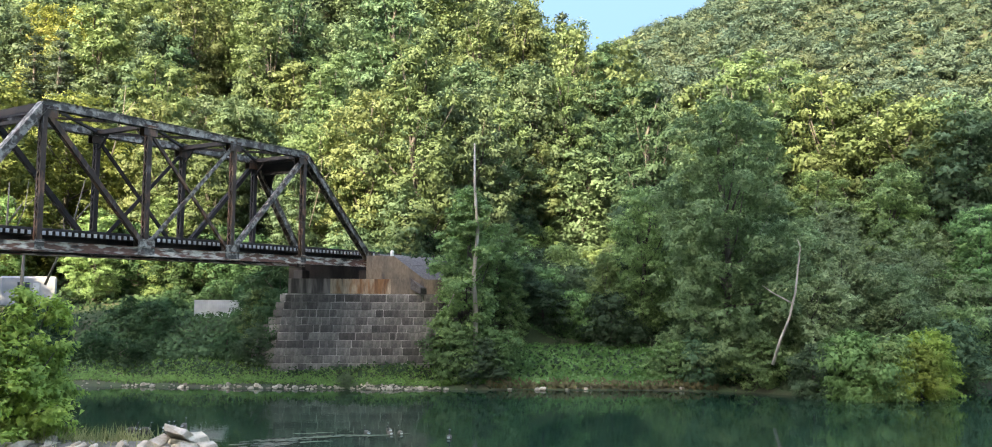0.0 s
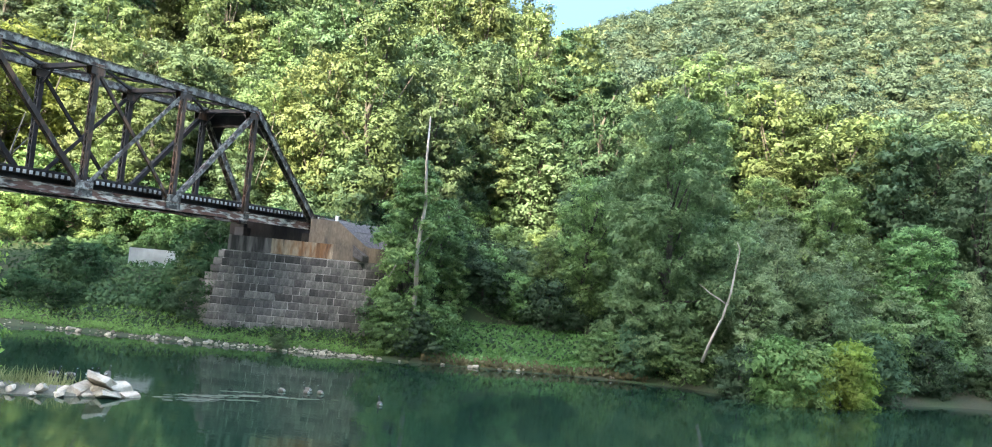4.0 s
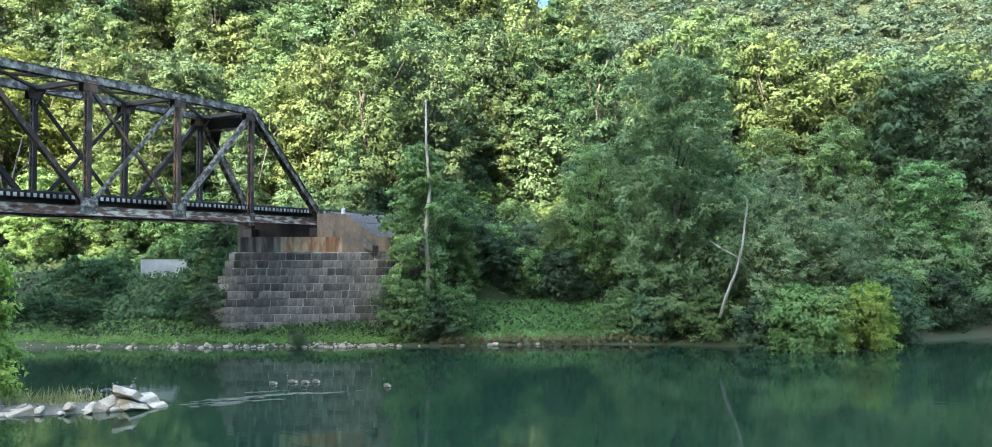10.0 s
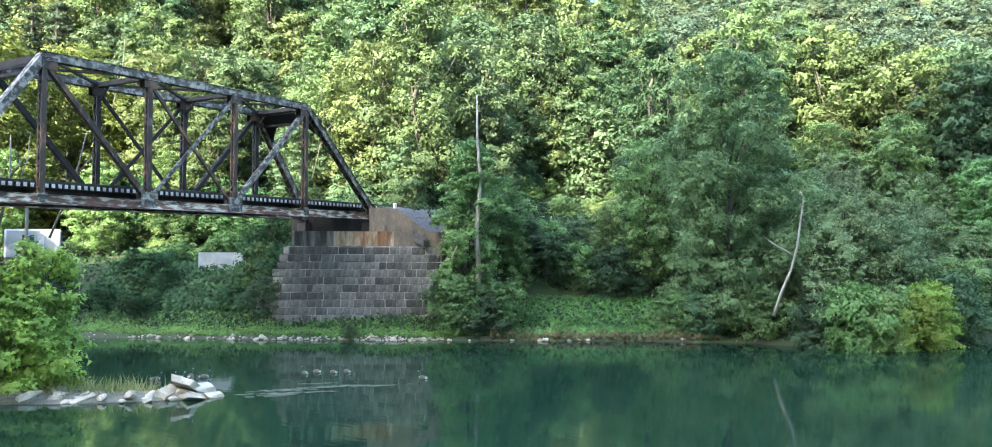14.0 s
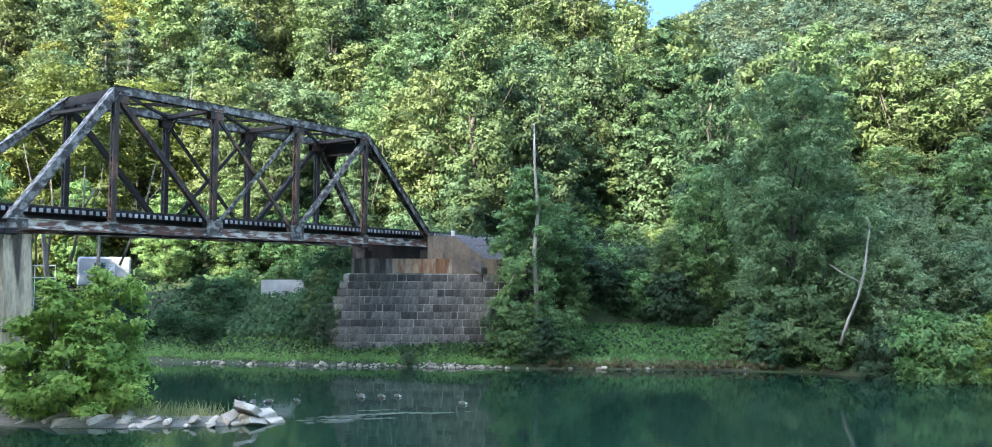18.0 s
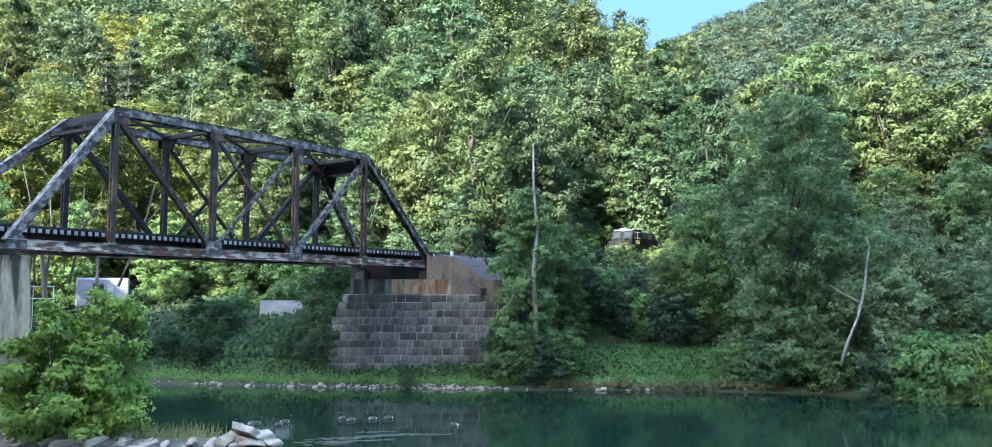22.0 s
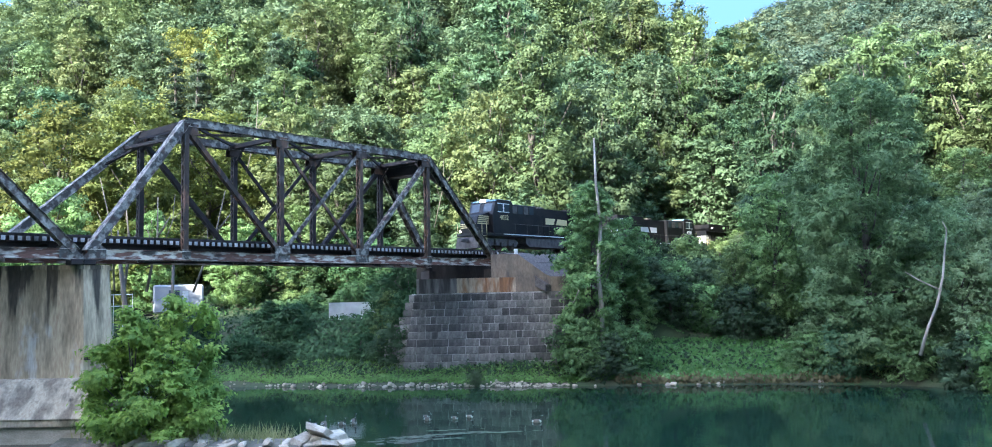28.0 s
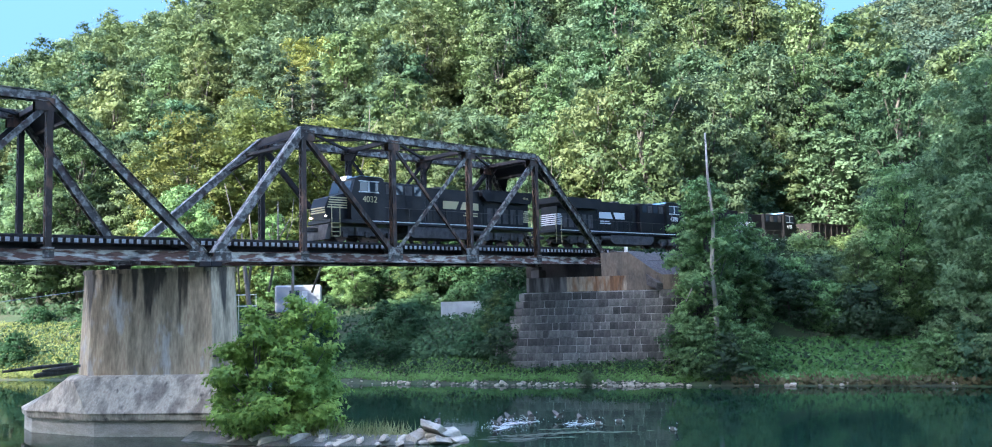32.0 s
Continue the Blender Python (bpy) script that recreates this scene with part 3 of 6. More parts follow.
def trunk_mesh(name, seed, tall, girth, lobes, lean=0.0):
    rng = random.Random(seed)
    bm = bmesh.new()
    bend = [(rng.uniform(-0.25, 0.25) * k + lean * k, rng.uniform(-0.25, 0.25) * k, tall * 0.9 * k / 5 - (0.5 if k == 0 else 0)) for k in range(6)]
    tube(bm, bend, [girth * (1.15 - 0.19 * k) for k in range(6)], 8)
    for x, y, z, size in (l[:4] for l in lobes[:: max(1, len(lobes) // 14)]):
        k = max(0.6, min(4, z * 0.62 / (tall * 0.9) * 5))
        i = int(k)
        start = Vector(bend[i]).lerp(Vector(bend[i + 1]), k - i)
        middle = start.lerp(Vector((x, y, z)), 0.5) + Vector((0, 0, -0.06 * tall * rng.random()))
        tube(bm, [start, middle, (x, y, z)], [girth * 0.34, girth * 0.2, girth * 0.06], 5)
    return mesh_from(name, bm, BARK, True)


TREE_KINDS = {}


def crown_mesh(seed, lobes, leaves, leaf, mat, corners, sharp):
    points, normals = leaf_cloud(seed, lobes, leaves, leaf, corners, sharp)
    return quads("crown", points, mat, corners, normals)



def tree_kind(key, seed, tall, wide, leaves, leaf, mat, low=0.22, form="round", number=26, label="", lean=0.0, corners=4, sharp=0.22, core=0.7):
    lobes = crown_lobes(seed, tall, wide, low, form, number, core)
    TREE_KINDS[key] = (trunk_mesh("trunk", seed, tall, 0.014 * tall + 0.06, lobes, lean), crown_mesh(seed, lobes, leaves, leaf, mat, corners, sharp), label, form, lobes, tall)


def plant(key, x, y, z, turn=0.0, size=1.0, group="", label=""):
    trunk, crown, words, form, _, _ = TREE_KINDS[key]
    tree = thing("pine_tree" if form == "pine" else "bush" if form == "bush" else "tree", label or words, "pine" if form == "pine" else "bush" if form == "bush" else "tree", pose(x, y, z, 0, 0, turn), group)
    tree.scale = (size, size, size * (1 + 0.12 * math.sin(turn)))
    part("trunk", trunk, BARK, tree)
    part("crown", crown, None, tree)
    return tree


# riverside, seen close
for i in range(3):
    tree_kind(f"shore{i}", 11 + i, 15, 4.2, 26000, 0.19, LEAF_SHADE, 0.06, "round", 95, "dense green riverside tree in shade", corners=3, sharp=0.5, core=0.5)
    tree_kind(f"sallow{i}", 21 + i, 9, 4.4, 24000, 0.16, LEAF_SALLOW, 0.0, "round", 110, "soft grey-green willowy shrub on the river bank", corners=3, sharp=0.5, core=0.55)
    tree_kind(f"bush{i}", 31 + i, 4.2, 2.6, 7000, 0.18, (LEAF_SHADE, LEAF_DARK, LEAF_GREEN)[i], 0.0, "bush", 48, "leafy green bush on the river bank", corners=3, sharp=0.5)
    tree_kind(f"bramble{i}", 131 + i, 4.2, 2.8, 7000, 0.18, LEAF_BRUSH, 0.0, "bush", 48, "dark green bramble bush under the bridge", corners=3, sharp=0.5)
    tree_kind(f"copse{i}", 141 + i, 9, 3.8, 12000, 0.24, (LEAF_GREEN, LEAF_DARK, LEAF_GREEN)[i], 0.0, "round", 64, "young green tree on the slope behind the railway", corners=3, core=0.55)
tree_kind("great", 51, 22, 7.2, 80000, 0.19, LEAF_GREAT, 0.04, "round", 210, "tall broad green tree leaning over the river", corners=3, sharp=0.5, core=0.45)
tree_kind("column", 61, 17, 3.3, 40000, 0.19, LEAF_SHADE, 0.02, "round", 120, "tall slender leafy tree at the water's edge", corners=3, sharp=0.5, core=0.5)
tree_kind("bush3", 57, 4.2, 2.7, 9000, 0.19, LEAF_FRESH, 0.0, "bush", 46, "fresh green bush hanging over the water", corners=3, sharp=0.5)
for i in range(2):
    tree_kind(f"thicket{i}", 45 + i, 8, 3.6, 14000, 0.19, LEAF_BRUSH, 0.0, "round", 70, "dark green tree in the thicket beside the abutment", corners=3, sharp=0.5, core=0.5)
tree_kind("gold", 59, 20, 6.0, 15000, 0.3, LEAF_GOLD, 0.1, "round", 80, "golden-yellow tree on the hillside", corners=3)
tree_kind("plane", 63, 25, 7.6, 30000, 0.28, LEAF_PLANE, 0.05, "round", 150, "broad yellow-green tree behind the bridge", corners=3, core=0.5)
tree_kind("yellow_bush", 55, 5.0, 2.2, 8000, 0.18, LEAF_LIME, 0.0, "bush", 34, "yellowing bush leaning over the water", corners=3)
# hillside: each kind fuller for the nearest trees, plainer for those behind
HILL_LEAVES = ((LEAF_GREEN, "green broadleaf tree on the hillside"), (LEAF_YELLOW, "yellow-green broadleaf tree on the hillside"), (LEAF_DARK, "dark green broadleaf tree on the hillside"), (LEAF_GREEN, "green broadleaf tree on the hillside"), (LEAF_YELLOW, "yellow-green broadleaf tree on the hillside"), (LEAF_BRIGHT, "light green broadleaf tree on the hillside"))
for grade, leaves, leaf in (("", 22000, 0.27), ("_far", 11000, 0.38)):
    for i, (mat, words) in enumerate(HILL_LEAVES):
        tree_kind(f"hill{i}{grade}", 71 + i, 19 + i % 3 * 2.5, 4.7 + i % 2 * 0.9, leaves, leaf, mat, 0.1, "round", 78 - i % 3 * 14, words, corners=3, core=0.5)
    for i in range(2):
        tree_kind(f"pine{i}{grade}", 91 + i, 25, 4.2, leaves, leaf * 0.8, LEAF_PINE, 0.25, "pine", 42, "tall dark pine on the hillside", corners=3)
HILL_MIX = ("hill0", "hill1", "hill2", "hill3", "hill4", "hill5", "hill0", "hill2", "hill3", "hill5", "pine0")

rng = random.Random(4)
hill_spots = []
s = 30.0
while s < 235:
    step = 8.0 if s < 75 else 8.8
    r = -150.0 - s * 0.3
    while r < 95 + s * 0.25:
        rr, ss = r + rng.uniform(-3, 3), s + rng.uniform(-2.8, 2.8)
        x, y = place(rr, ss)
        way = math.degrees(math.atan2(y, x))
        if -6 < way < 86 and from_track(x, y) > 6 and (s < 110 or rr < 70 - (s - 110) * 0.3):
            hill_spots.append((ss, rr, x, y, height(rr, ss)))
        r += step
    s += step * 0.9
hill_spots.sort()


def hill_key(x, y, s):
    patch = noise.noise((x * 0.035, y * 0.035, 5.0))
    if s > 100 and rng.random() < 0.4 and y > 50 and y / x < 1.25:
        return rng.choice(("pine0", "pine1"))
    if patch > 0.18 or y / x > 1.9 and rng.random() < 0.45:
        return rng.choice(("hill1", "hill4", "hill5", "hill0"))
    if patch < -0.2:
        return rng.choice(("hill2", "hill0", "hill3", "hill2"))
    return rng.choice(HILL_MIX)


for k in range(26):
    d = 74 + k * 3.4
    x, y, a = track_at(d)
    off = 6.4 + (k % 3) * 2.6
    x, y = x - math.sin(a) * off, y + math.cos(a) * off
    r, q = ALONG.x * x + ALONG.y * y, INLAND.x * x + INLAND.y * y
    plant(rng.choice(("hill0_far", "hill2_far", "hill3_far", "hill5_far")), x, y, height(r, q - shore(r)) - 0.4, rng.uniform(0, 360), rng.uniform(0.5, 0.8), "trees behind the railway")
for k in range(52):
    d = 62 + k * 2.0
    x, y, a = track_at(d)
    off = 5.4 + (k % 3) * 1.5
    x, y = x - math.sin(a) * off, y + math.cos(a) * off
    r, q = ALONG.x * x + ALONG.y * y, INLAND.x * x + INLAND.y * y
    plant(("bush0", "bush1", "bush2")[k % 3], x, y, height(r, q - shore(r)) - 0.3, k * 71.0, 0.75 + 0.35 * (k * 7 % 5) / 5, "bushes behind the railway")
for k in range(58):
    x, y, a = track_at(70 + k * 2.1)
    off = 8.6 + (k * 5 % 4) * 2.7
    x, y = x - math.sin(a) * off, y + math.cos(a) * off
    r, q = ALONG.x * x + ALONG.y * y, INLAND.x * x + INLAND.y * y
    plant(f"copse{k % 3}", x, y, height(r, q - shore(r)) - 0.3, k * 53.0, 0.7 + 0.5 * (k * 3 % 7) / 7, "young trees behind the railway")
for k, (way, d) in enumerate(((25.2, 123), (26.5, 129), (27.5, 126), (24.3, 130), (28.4, 134), (25.8, 138), (27.0, 142), (24.8, 146), (26.2, 121))):
    x, y = d * math.cos(radians(way)), d * math.sin(radians(way))
    r, q = ALONG.x * x + ALONG.y * y, INLAND.x * x + INLAND.y * y
    plant(f"hill{(0, 3, 5, 2)[k % 4]}_far", x, y, height(r, q - shore(r)) - 0.4, k * 61.0, 0.75 + 0.04 * k, "trees behind the railway")
for x, y, size in ((80, 137, 1.1), (86, 139.5, 0.95), (83, 146, 1.15), (70, 141, 0.9)):
    r, q = ALONG.x * x + ALONG.y * y, INLAND.x * x + INLAND.y * y
    plant("gold", x, y, height(r, q - shore(r)), x * 9.0, size, "trees of the hillside")
for k, (way, d, key, size) in enumerate(((15.5, 112, "hill0", 1.05), (13.2, 118, "hill5", 1.1), (10.8, 112, "hill1", 1.2), (8.4, 108, "hill4", 1.3), (6.0, 106, "hill1", 1.3), (3.6, 104, "hill0", 1.25), (1.4, 108, "hill3", 1.2), (-1.0, 104, "hill0", 1.15), (4.6, 122, "hill4", 1.3), (9.6, 126, "hill0", 1.25), (0.2, 120, "hill1", 1.2), (12.0, 130, "hill3", 1.2), (7.2, 96, "shore0", 1.15), (2.4, 94, "shore1", 1.1), (11.5, 99, "shore2", 1.1))):
    x, y = d * math.cos(radians(way)), d * math.sin(radians(way))
    r, q = ALONG.x * x + ALONG.y * y, INLAND.x * x + INLAND.y * y
    plant(key, x, y, height(r, q - shore(r)) - 0.3, k * 83.0, size, "tall trees below the ridge")
NEAR_HILL = 215
for n, (s, r, x, y, z) in enumerate(hill_spots[:NEAR_HILL]):
    if not (56 < math.degrees(math.atan2(y, x)) < 70 and math.hypot(x, y) < 122):
        plant(hill_key(x, y, s) + ("" if n < 90 else "_far"), x, y, z - 0.3, rng.uniform(0, 360), rng.uniform(0.7, 1.18), "trees of the hillside")
for way, d, size in ((67.0, 116, 1.12), (62.8, 113, 1.18), (58.5, 119, 1.05)):
    x, y = d * math.cos(radians(way)), d * math.sin(radians(way))
    r, q = ALONG.x * x + ALONG.y * y, INLAND.x * x + INLAND.y * y
    plant("plane", x, y, height(r, q - shore(r)) - 0.3, way * 31.0, size, "broad trees behind the bridge")


DOME = [(0, 0, 8.0, 4.6)] + [(2.6 * math.cos(k * 2.1), 2.6 * math.sin(k * 2.1), 6.6 + 1.2 * k, 2.6) for k in range(3)]


def wood(name, spots, only, leaves, leaf, label):
    """A far wood as one mesh for each tone of leaf: many small crowns."""
    piles = {}
    for n, (key, x, y, z, size) in enumerate(spots):
        _, crown, _, _, lobes, _ = TREE_KINDS[key]
        points, normals = leaf_cloud(1000 + n, DOME if only else lobes, leaves, leaf, 3, 0.12 if only else 0.22, 0.9 if only else 0.62)
        piles.setdefault(only or crown.materials[0], []).append((points * size + np.array((x, y, z)), normals))
    for mat, clouds in piles.items():
        tagged(new(name, quads(name, np.concatenate([c[0] for c in clouds]), mat, 3, np.concatenate([c[1] for c in clouds]))), label, "woods", kind="stuff")


wood("hill_woods", [(hill_key(x, y, s), x, y, z - 0.3, rng.uniform(0.75, 1.1)) for s, r, x, y, z in hill_spots[NEAR_HILL:]], None, 4200, 0.52, "mixed green and yellowing woods up the hillside")
far_spots = []
s = 150.0
while s < 760:
    step = 9.4 + (s - 235) * 0.005
    r = -130.0 - s * 0.5
    while r < 140 + s * 0.75:
        rr, ss = r + rng.uniform(-4.8, 4.8), s + rng.uniform(-4.8, 4.8)
        x, y = place(rr, ss)
        way = math.degrees(math.atan2(y, x))
        if -4 < way < 84 and (s > 235 or rr > 70 - (s - 110) * 0.3) and (s < 640 or rng.random() < 0.5):
            far_spots.append((rng.choice(HILL_MIX[:6]), x, y, height(rr, ss) - 3, rng.uniform(0.9, 1.3)))
        r += step
    s += step
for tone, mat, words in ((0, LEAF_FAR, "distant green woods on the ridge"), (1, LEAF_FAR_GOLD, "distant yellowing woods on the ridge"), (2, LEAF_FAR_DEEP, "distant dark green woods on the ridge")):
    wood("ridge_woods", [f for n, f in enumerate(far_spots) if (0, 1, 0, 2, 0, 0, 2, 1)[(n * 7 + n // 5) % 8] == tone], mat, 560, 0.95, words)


# ---- riverside planting ----
def on_bank(key, r, s, turn=0.0, size=1.0, label="", lift=0.0, group=""):
    x, y = place(r, s)
    return plant(key, x, y, height(r, s) - 0.15 + lift, turn, size, group, label)


rng = random.Random(8)
on_bank("great", 27.3, 5.0, 40, 1.0)
on_bank("bush1", -12.2, 5.2, 50, 0.9)
on_bank("shore1", -12.8, 8.5, 80, 0.45)
on_bank("column", 5.2, 4.2, 100, 1.0)
on_bank("bush2", -4.6, 0.5, 20, 0.3, "small green tuft at the water line")
for r, s, key, size in ((33.5, 6, "sallow0", 0.95), (37, 9, "sallow1", 1.05), (41, 6, "sallow2", 0.9), (45, 9, "sallow0", 1.0), (52, 8, "sallow1", 0.95), (49, 14, "sallow2", 1.15), (61, 10, "sallow0", 1.0), (40, 15, "sallow1", 1.2), (57, 17, "sallow2", 1.25), (35, 13, "sallow2", 1.1), (68, 14, "sallow1", 1.2), (45, 21, "sallow0", 1.25), (33, 19, "sallow0", 1.2),
                        (8.6, 9.6, "shore2", 0.6), (9.5, 9.0, "shore0", 0.42), (19, 13, "shore1", 0.5), (22.5, 13, "shore2", 0.9), (30, 15, "shore0", 1.0)):
    on_bank(key, r, s, rng.uniform(0, 360), size, group="riverside trees")
for r, s, key, size in ((4.4, 2.6, "bush0", 1.1), (6.2, 2.0, "bush1", 1.0), (7.8, 3.2, "bush0", 1.1), (3.6, 5.0, "bush1", 1.0), (13, 12, "bush1", 1.2), (16, 13, "bush0", 1.15), (11, 13.5, "bush2", 1.1), (19, 11, "bush1", 1.2), (13.5, 16, "bush0", 1.2), (9, 14, "bush1", 1.2), (17, 18, "bush2", 1.2), (21, 19, "bush0", 1.2), (13, 21, "bush1", 1.1), (17, 25, "bush0", 1.2), (22, 26, "bush2", 1.3), (26, 22, "bush0", 1.3), (9.5, 19, "bush2", 0.9),
                        (22, 2.6, "bush0", 0.9), (24.5, 2.2, "bush1", 1.0), (28, 2.0, "bush0", 1.1), (31.5, 1.0, "bush2", 0.9), (33.6, -0.2, "bush3", 1.15), (35.6, -0.3, "bush3", 1.0), (40.5, 2.2, "bush0", 1.2), (44, 2.0, "bush1", 1.3), (47, 4, "bush0", 1.3), (52, 3.0, "bush1", 1.2), (55, 6, "bush0", 1.4), (60, 4, "bush2", 1.2), (65, 6, "bush0", 1.5), (70, 8, "bush1", 1.6),
                        (38.9, -0.4, "yellow_bush", 0.95), (36.6, -0.5, "yellow_bush", 0.7), (40.6, 0.4, "yellow_bush", 1.0)):
    on_bank(key, r, s, rng.uniform(0, 360), size, group="riverside bushes")
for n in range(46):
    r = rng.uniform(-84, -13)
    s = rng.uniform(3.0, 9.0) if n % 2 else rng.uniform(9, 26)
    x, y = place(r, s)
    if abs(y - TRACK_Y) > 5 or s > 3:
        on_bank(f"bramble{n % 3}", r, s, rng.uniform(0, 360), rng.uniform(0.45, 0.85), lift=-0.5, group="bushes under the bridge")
for r, s, key, size in ((-34, 24, "shore0", 0.8), (-44, 22, "shore2", 0.75), (-55, 26, "shore1", 0.8), (-27, 27, "shore2", 0.8)):
    on_bank(key, r, s, rng.uniform(0, 360), size, group="trees behind the bridge")
for r, s, n, size in ((-10.8, 6.5, 0, 0.75), (-11.5, 9.5, 1, 0.95), (-13.5, 11.5, 0, 0.8), (-17, 27, 1, 1.0), (-21, 28, 0, 1.0), (-25.5, 27, 1, 0.95), (-14, 20, 1, 0.9), (-30, 28, 0, 1.0), (-27, 15, 0, 0.35), (-23, 10, 1, 0.3)):
    on_bank(f"thicket{n}", r, s, r * 37.0, size, group="thicket beside the abutment")


def bar_shrub():
    """A many-stemmed shrub: a taller yellowish dome and a lower one, boughs reaching out over the stones."""
    g = random.Random(53)
    shrub = thing("shrub", "light green maple-leaved shrub on the gravel bar", "shrub", pose(23.5, 43.7, 0.1, 0, 0, -38))
    lobes = []
    for cx, cy, top, spread, boughs in ((1.35, 0.2, 7.9, 2.5, 40), (-1.6, -0.1, 7.3, 2.2, 36), (0.2, -0.9, 4.3, 3.5, 30), (0.0, 0.8, 5.2, 3.0, 16)):
        for k in range(boughs):
            a, t = g.uniform(0, 6.28), (k + g.random()) / boughs
            z = top * (0.1 + 0.86 * t)
            reach = spread * math.sin(math.pi * min(0.97, 0.2 + 0.76 * t)) ** 0.7 * g.uniform(0.4, 1.0)
            x, y = cx + reach * math.cos(a), cy + reach * math.sin(a) * 0.9
            lobes.append((x, y, z - 0.2, g.uniform(0.42, 0.85) * (1.1 - 0.35 * t)))
            if k % 3 == 0:
                part("stem", tube(bmesh.new(), [(cx * 0.25, cy * 0.25, -0.3), (cx * 0.6 + x * 0.15, cy * 0.6, z * 0.5), (x, y, z)], [0.09, 0.055, 0.015], 5), BARK, shrub, smooth=True)
    points, normals = leaf_cloud(53, lobes, 30000, 0.19, 3, 0.55, 0.75, 0.3, 12)
    part("crown", quads("crown", points, LEAF_WILLOW, 3, normals), None, shrub)


bar_shrub()
# Two trees added sunward of the camper to keep direct sun off it.
for n, (x, y, size) in enumerate(((36.5, 89.3, 1.15), (33.0, 93.0, 1.0))):
    r, q = ALONG.x * x + ALONG.y * y, INLAND.x * x + INLAND.y * y
    plant(f"shore{n}", x, y, height(r, q - shore(r)) - 0.2, 40.0 + 90 * n, size, "trees beside the camper", "tall leafy green tree shading the camper")


def undergrowth(name, mat, count, leaf, r0, r1, s0, s1, seed, label, up=0.5, tall=0.35):
    """Low leaves and blades over a stretch of bank."""
    g = np.random.default_rng(seed)
    rs, ss = g.uniform(r0, r1, count), s0 + (s1 - s0) * g.uniform(0, 1, count) ** 1.3
    at = np.array([(*place(a, b), height(a, b)) for a, b in zip(rs, ss)])
    clump = np.array([0.5 + 0.5 * noise.noise((a * 0.5, b * 0.5, 2.0)) for a, b in zip(rs, ss)])
    at[:, 2] += g.uniform(0, 1, count) * tall * (0.3 + clump)
    normal = g.normal(size=(count, 3)) * 0.6 + np.array((-0.5, -0.4, 0.8))
    normal /= np.linalg.norm(normal, axis=1)[:, None]
    turn = g.normal(size=(count, 3)) + np.array((0, 0, up * 3))
    u = turn - normal * (turn * normal).sum(1)[:, None]
    u /= np.linalg.norm(u, axis=1)[:, None]
    v = np.cross(normal, u)
    size = (leaf * g.uniform(0.5, 1.4, count))[:, None]
    points = np.stack([at - u * size * 0.6, at + v * size * 0.35, at + u * size * 0.6, at - v * size * 0.35], 1).reshape(-1, 3)
    return tagged(new(name, quads(name, points, mat)), label, "undergrowth", kind="stuff")


undergrowth("bank_weeds", GRASS, 46000, 0.15, -60, 24, 1.0, 6, 21, "low green weeds and grass on the river bank")
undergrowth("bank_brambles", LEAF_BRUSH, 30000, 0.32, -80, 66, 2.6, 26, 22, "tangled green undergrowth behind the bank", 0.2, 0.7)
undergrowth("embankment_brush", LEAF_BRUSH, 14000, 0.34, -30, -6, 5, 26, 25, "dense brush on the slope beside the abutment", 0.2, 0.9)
undergrowth("track_brush", LEAF_GREEN, 16000, 0.5, 4, 50, 12, 46, 26, "leafy brush along the railway embankment", 0.2, 1.3)
undergrowth("meadow_grass", MEADOW, 34000, 0.2, -92, -46, 0.5, 18, 27, "sunlit long grass of the meadow upstream", 0.6, 0.5)
for n in range(14):
    x, y = 68 + n * 3.0, 45.6 - (n % 3) * 1.3
    r, q = ALONG.x * x + ALONG.y * y, INLAND.x * x + INLAND.y * y
    plant(("bush0", "bush2", "bush1")[n % 3], x, y, height(r, q - shore(r)) - 0.3, n * 47.0, rng.uniform(0.85, 1.1), "bushes along the railway")
undergrowth("hill_brush", LEAF_DARK, 16000, 0.6, -110, 90, 24, 60, 23, "shaded brush under the hillside trees", 0.2, 1.2)
undergrowth("bank_grass", GRASS, 50000, 0.115, 6, 22, 0.8, 10, 24, "smooth green grass slope by the water", 1.0, 0.45)
undergrowth("reed_fringe", REED, 1500, 0.34, 6.5, 25, 0.25, 1.6, 28, "brown dry reeds at the foot of the grass slope", 1.2, 0.55)
undergrowth("slope_weeds", LEAF_SHADE, 3500, 0.22, 6, 21, 1.2, 8, 29, "dark weeds scattered over the grass slope", 0.4, 0.5)


# ---- railway bridge ----
NEAR_Y, FAR_Y = 49.0, 54.6
NODES = (28.15, 35.23, 42.3, 49.38)
LOW, TOP = 10.2, 18.55  # middle lines of the bottom and top chords
SIDES = {NEAR_Y: (22.2, 57.8), FAR_Y: (18.9, 55.2)}
SPAN = thing("truss_bridge_span", "rusty grey riveted steel through-truss railway bridge span", "bridge", group="bridge spans")


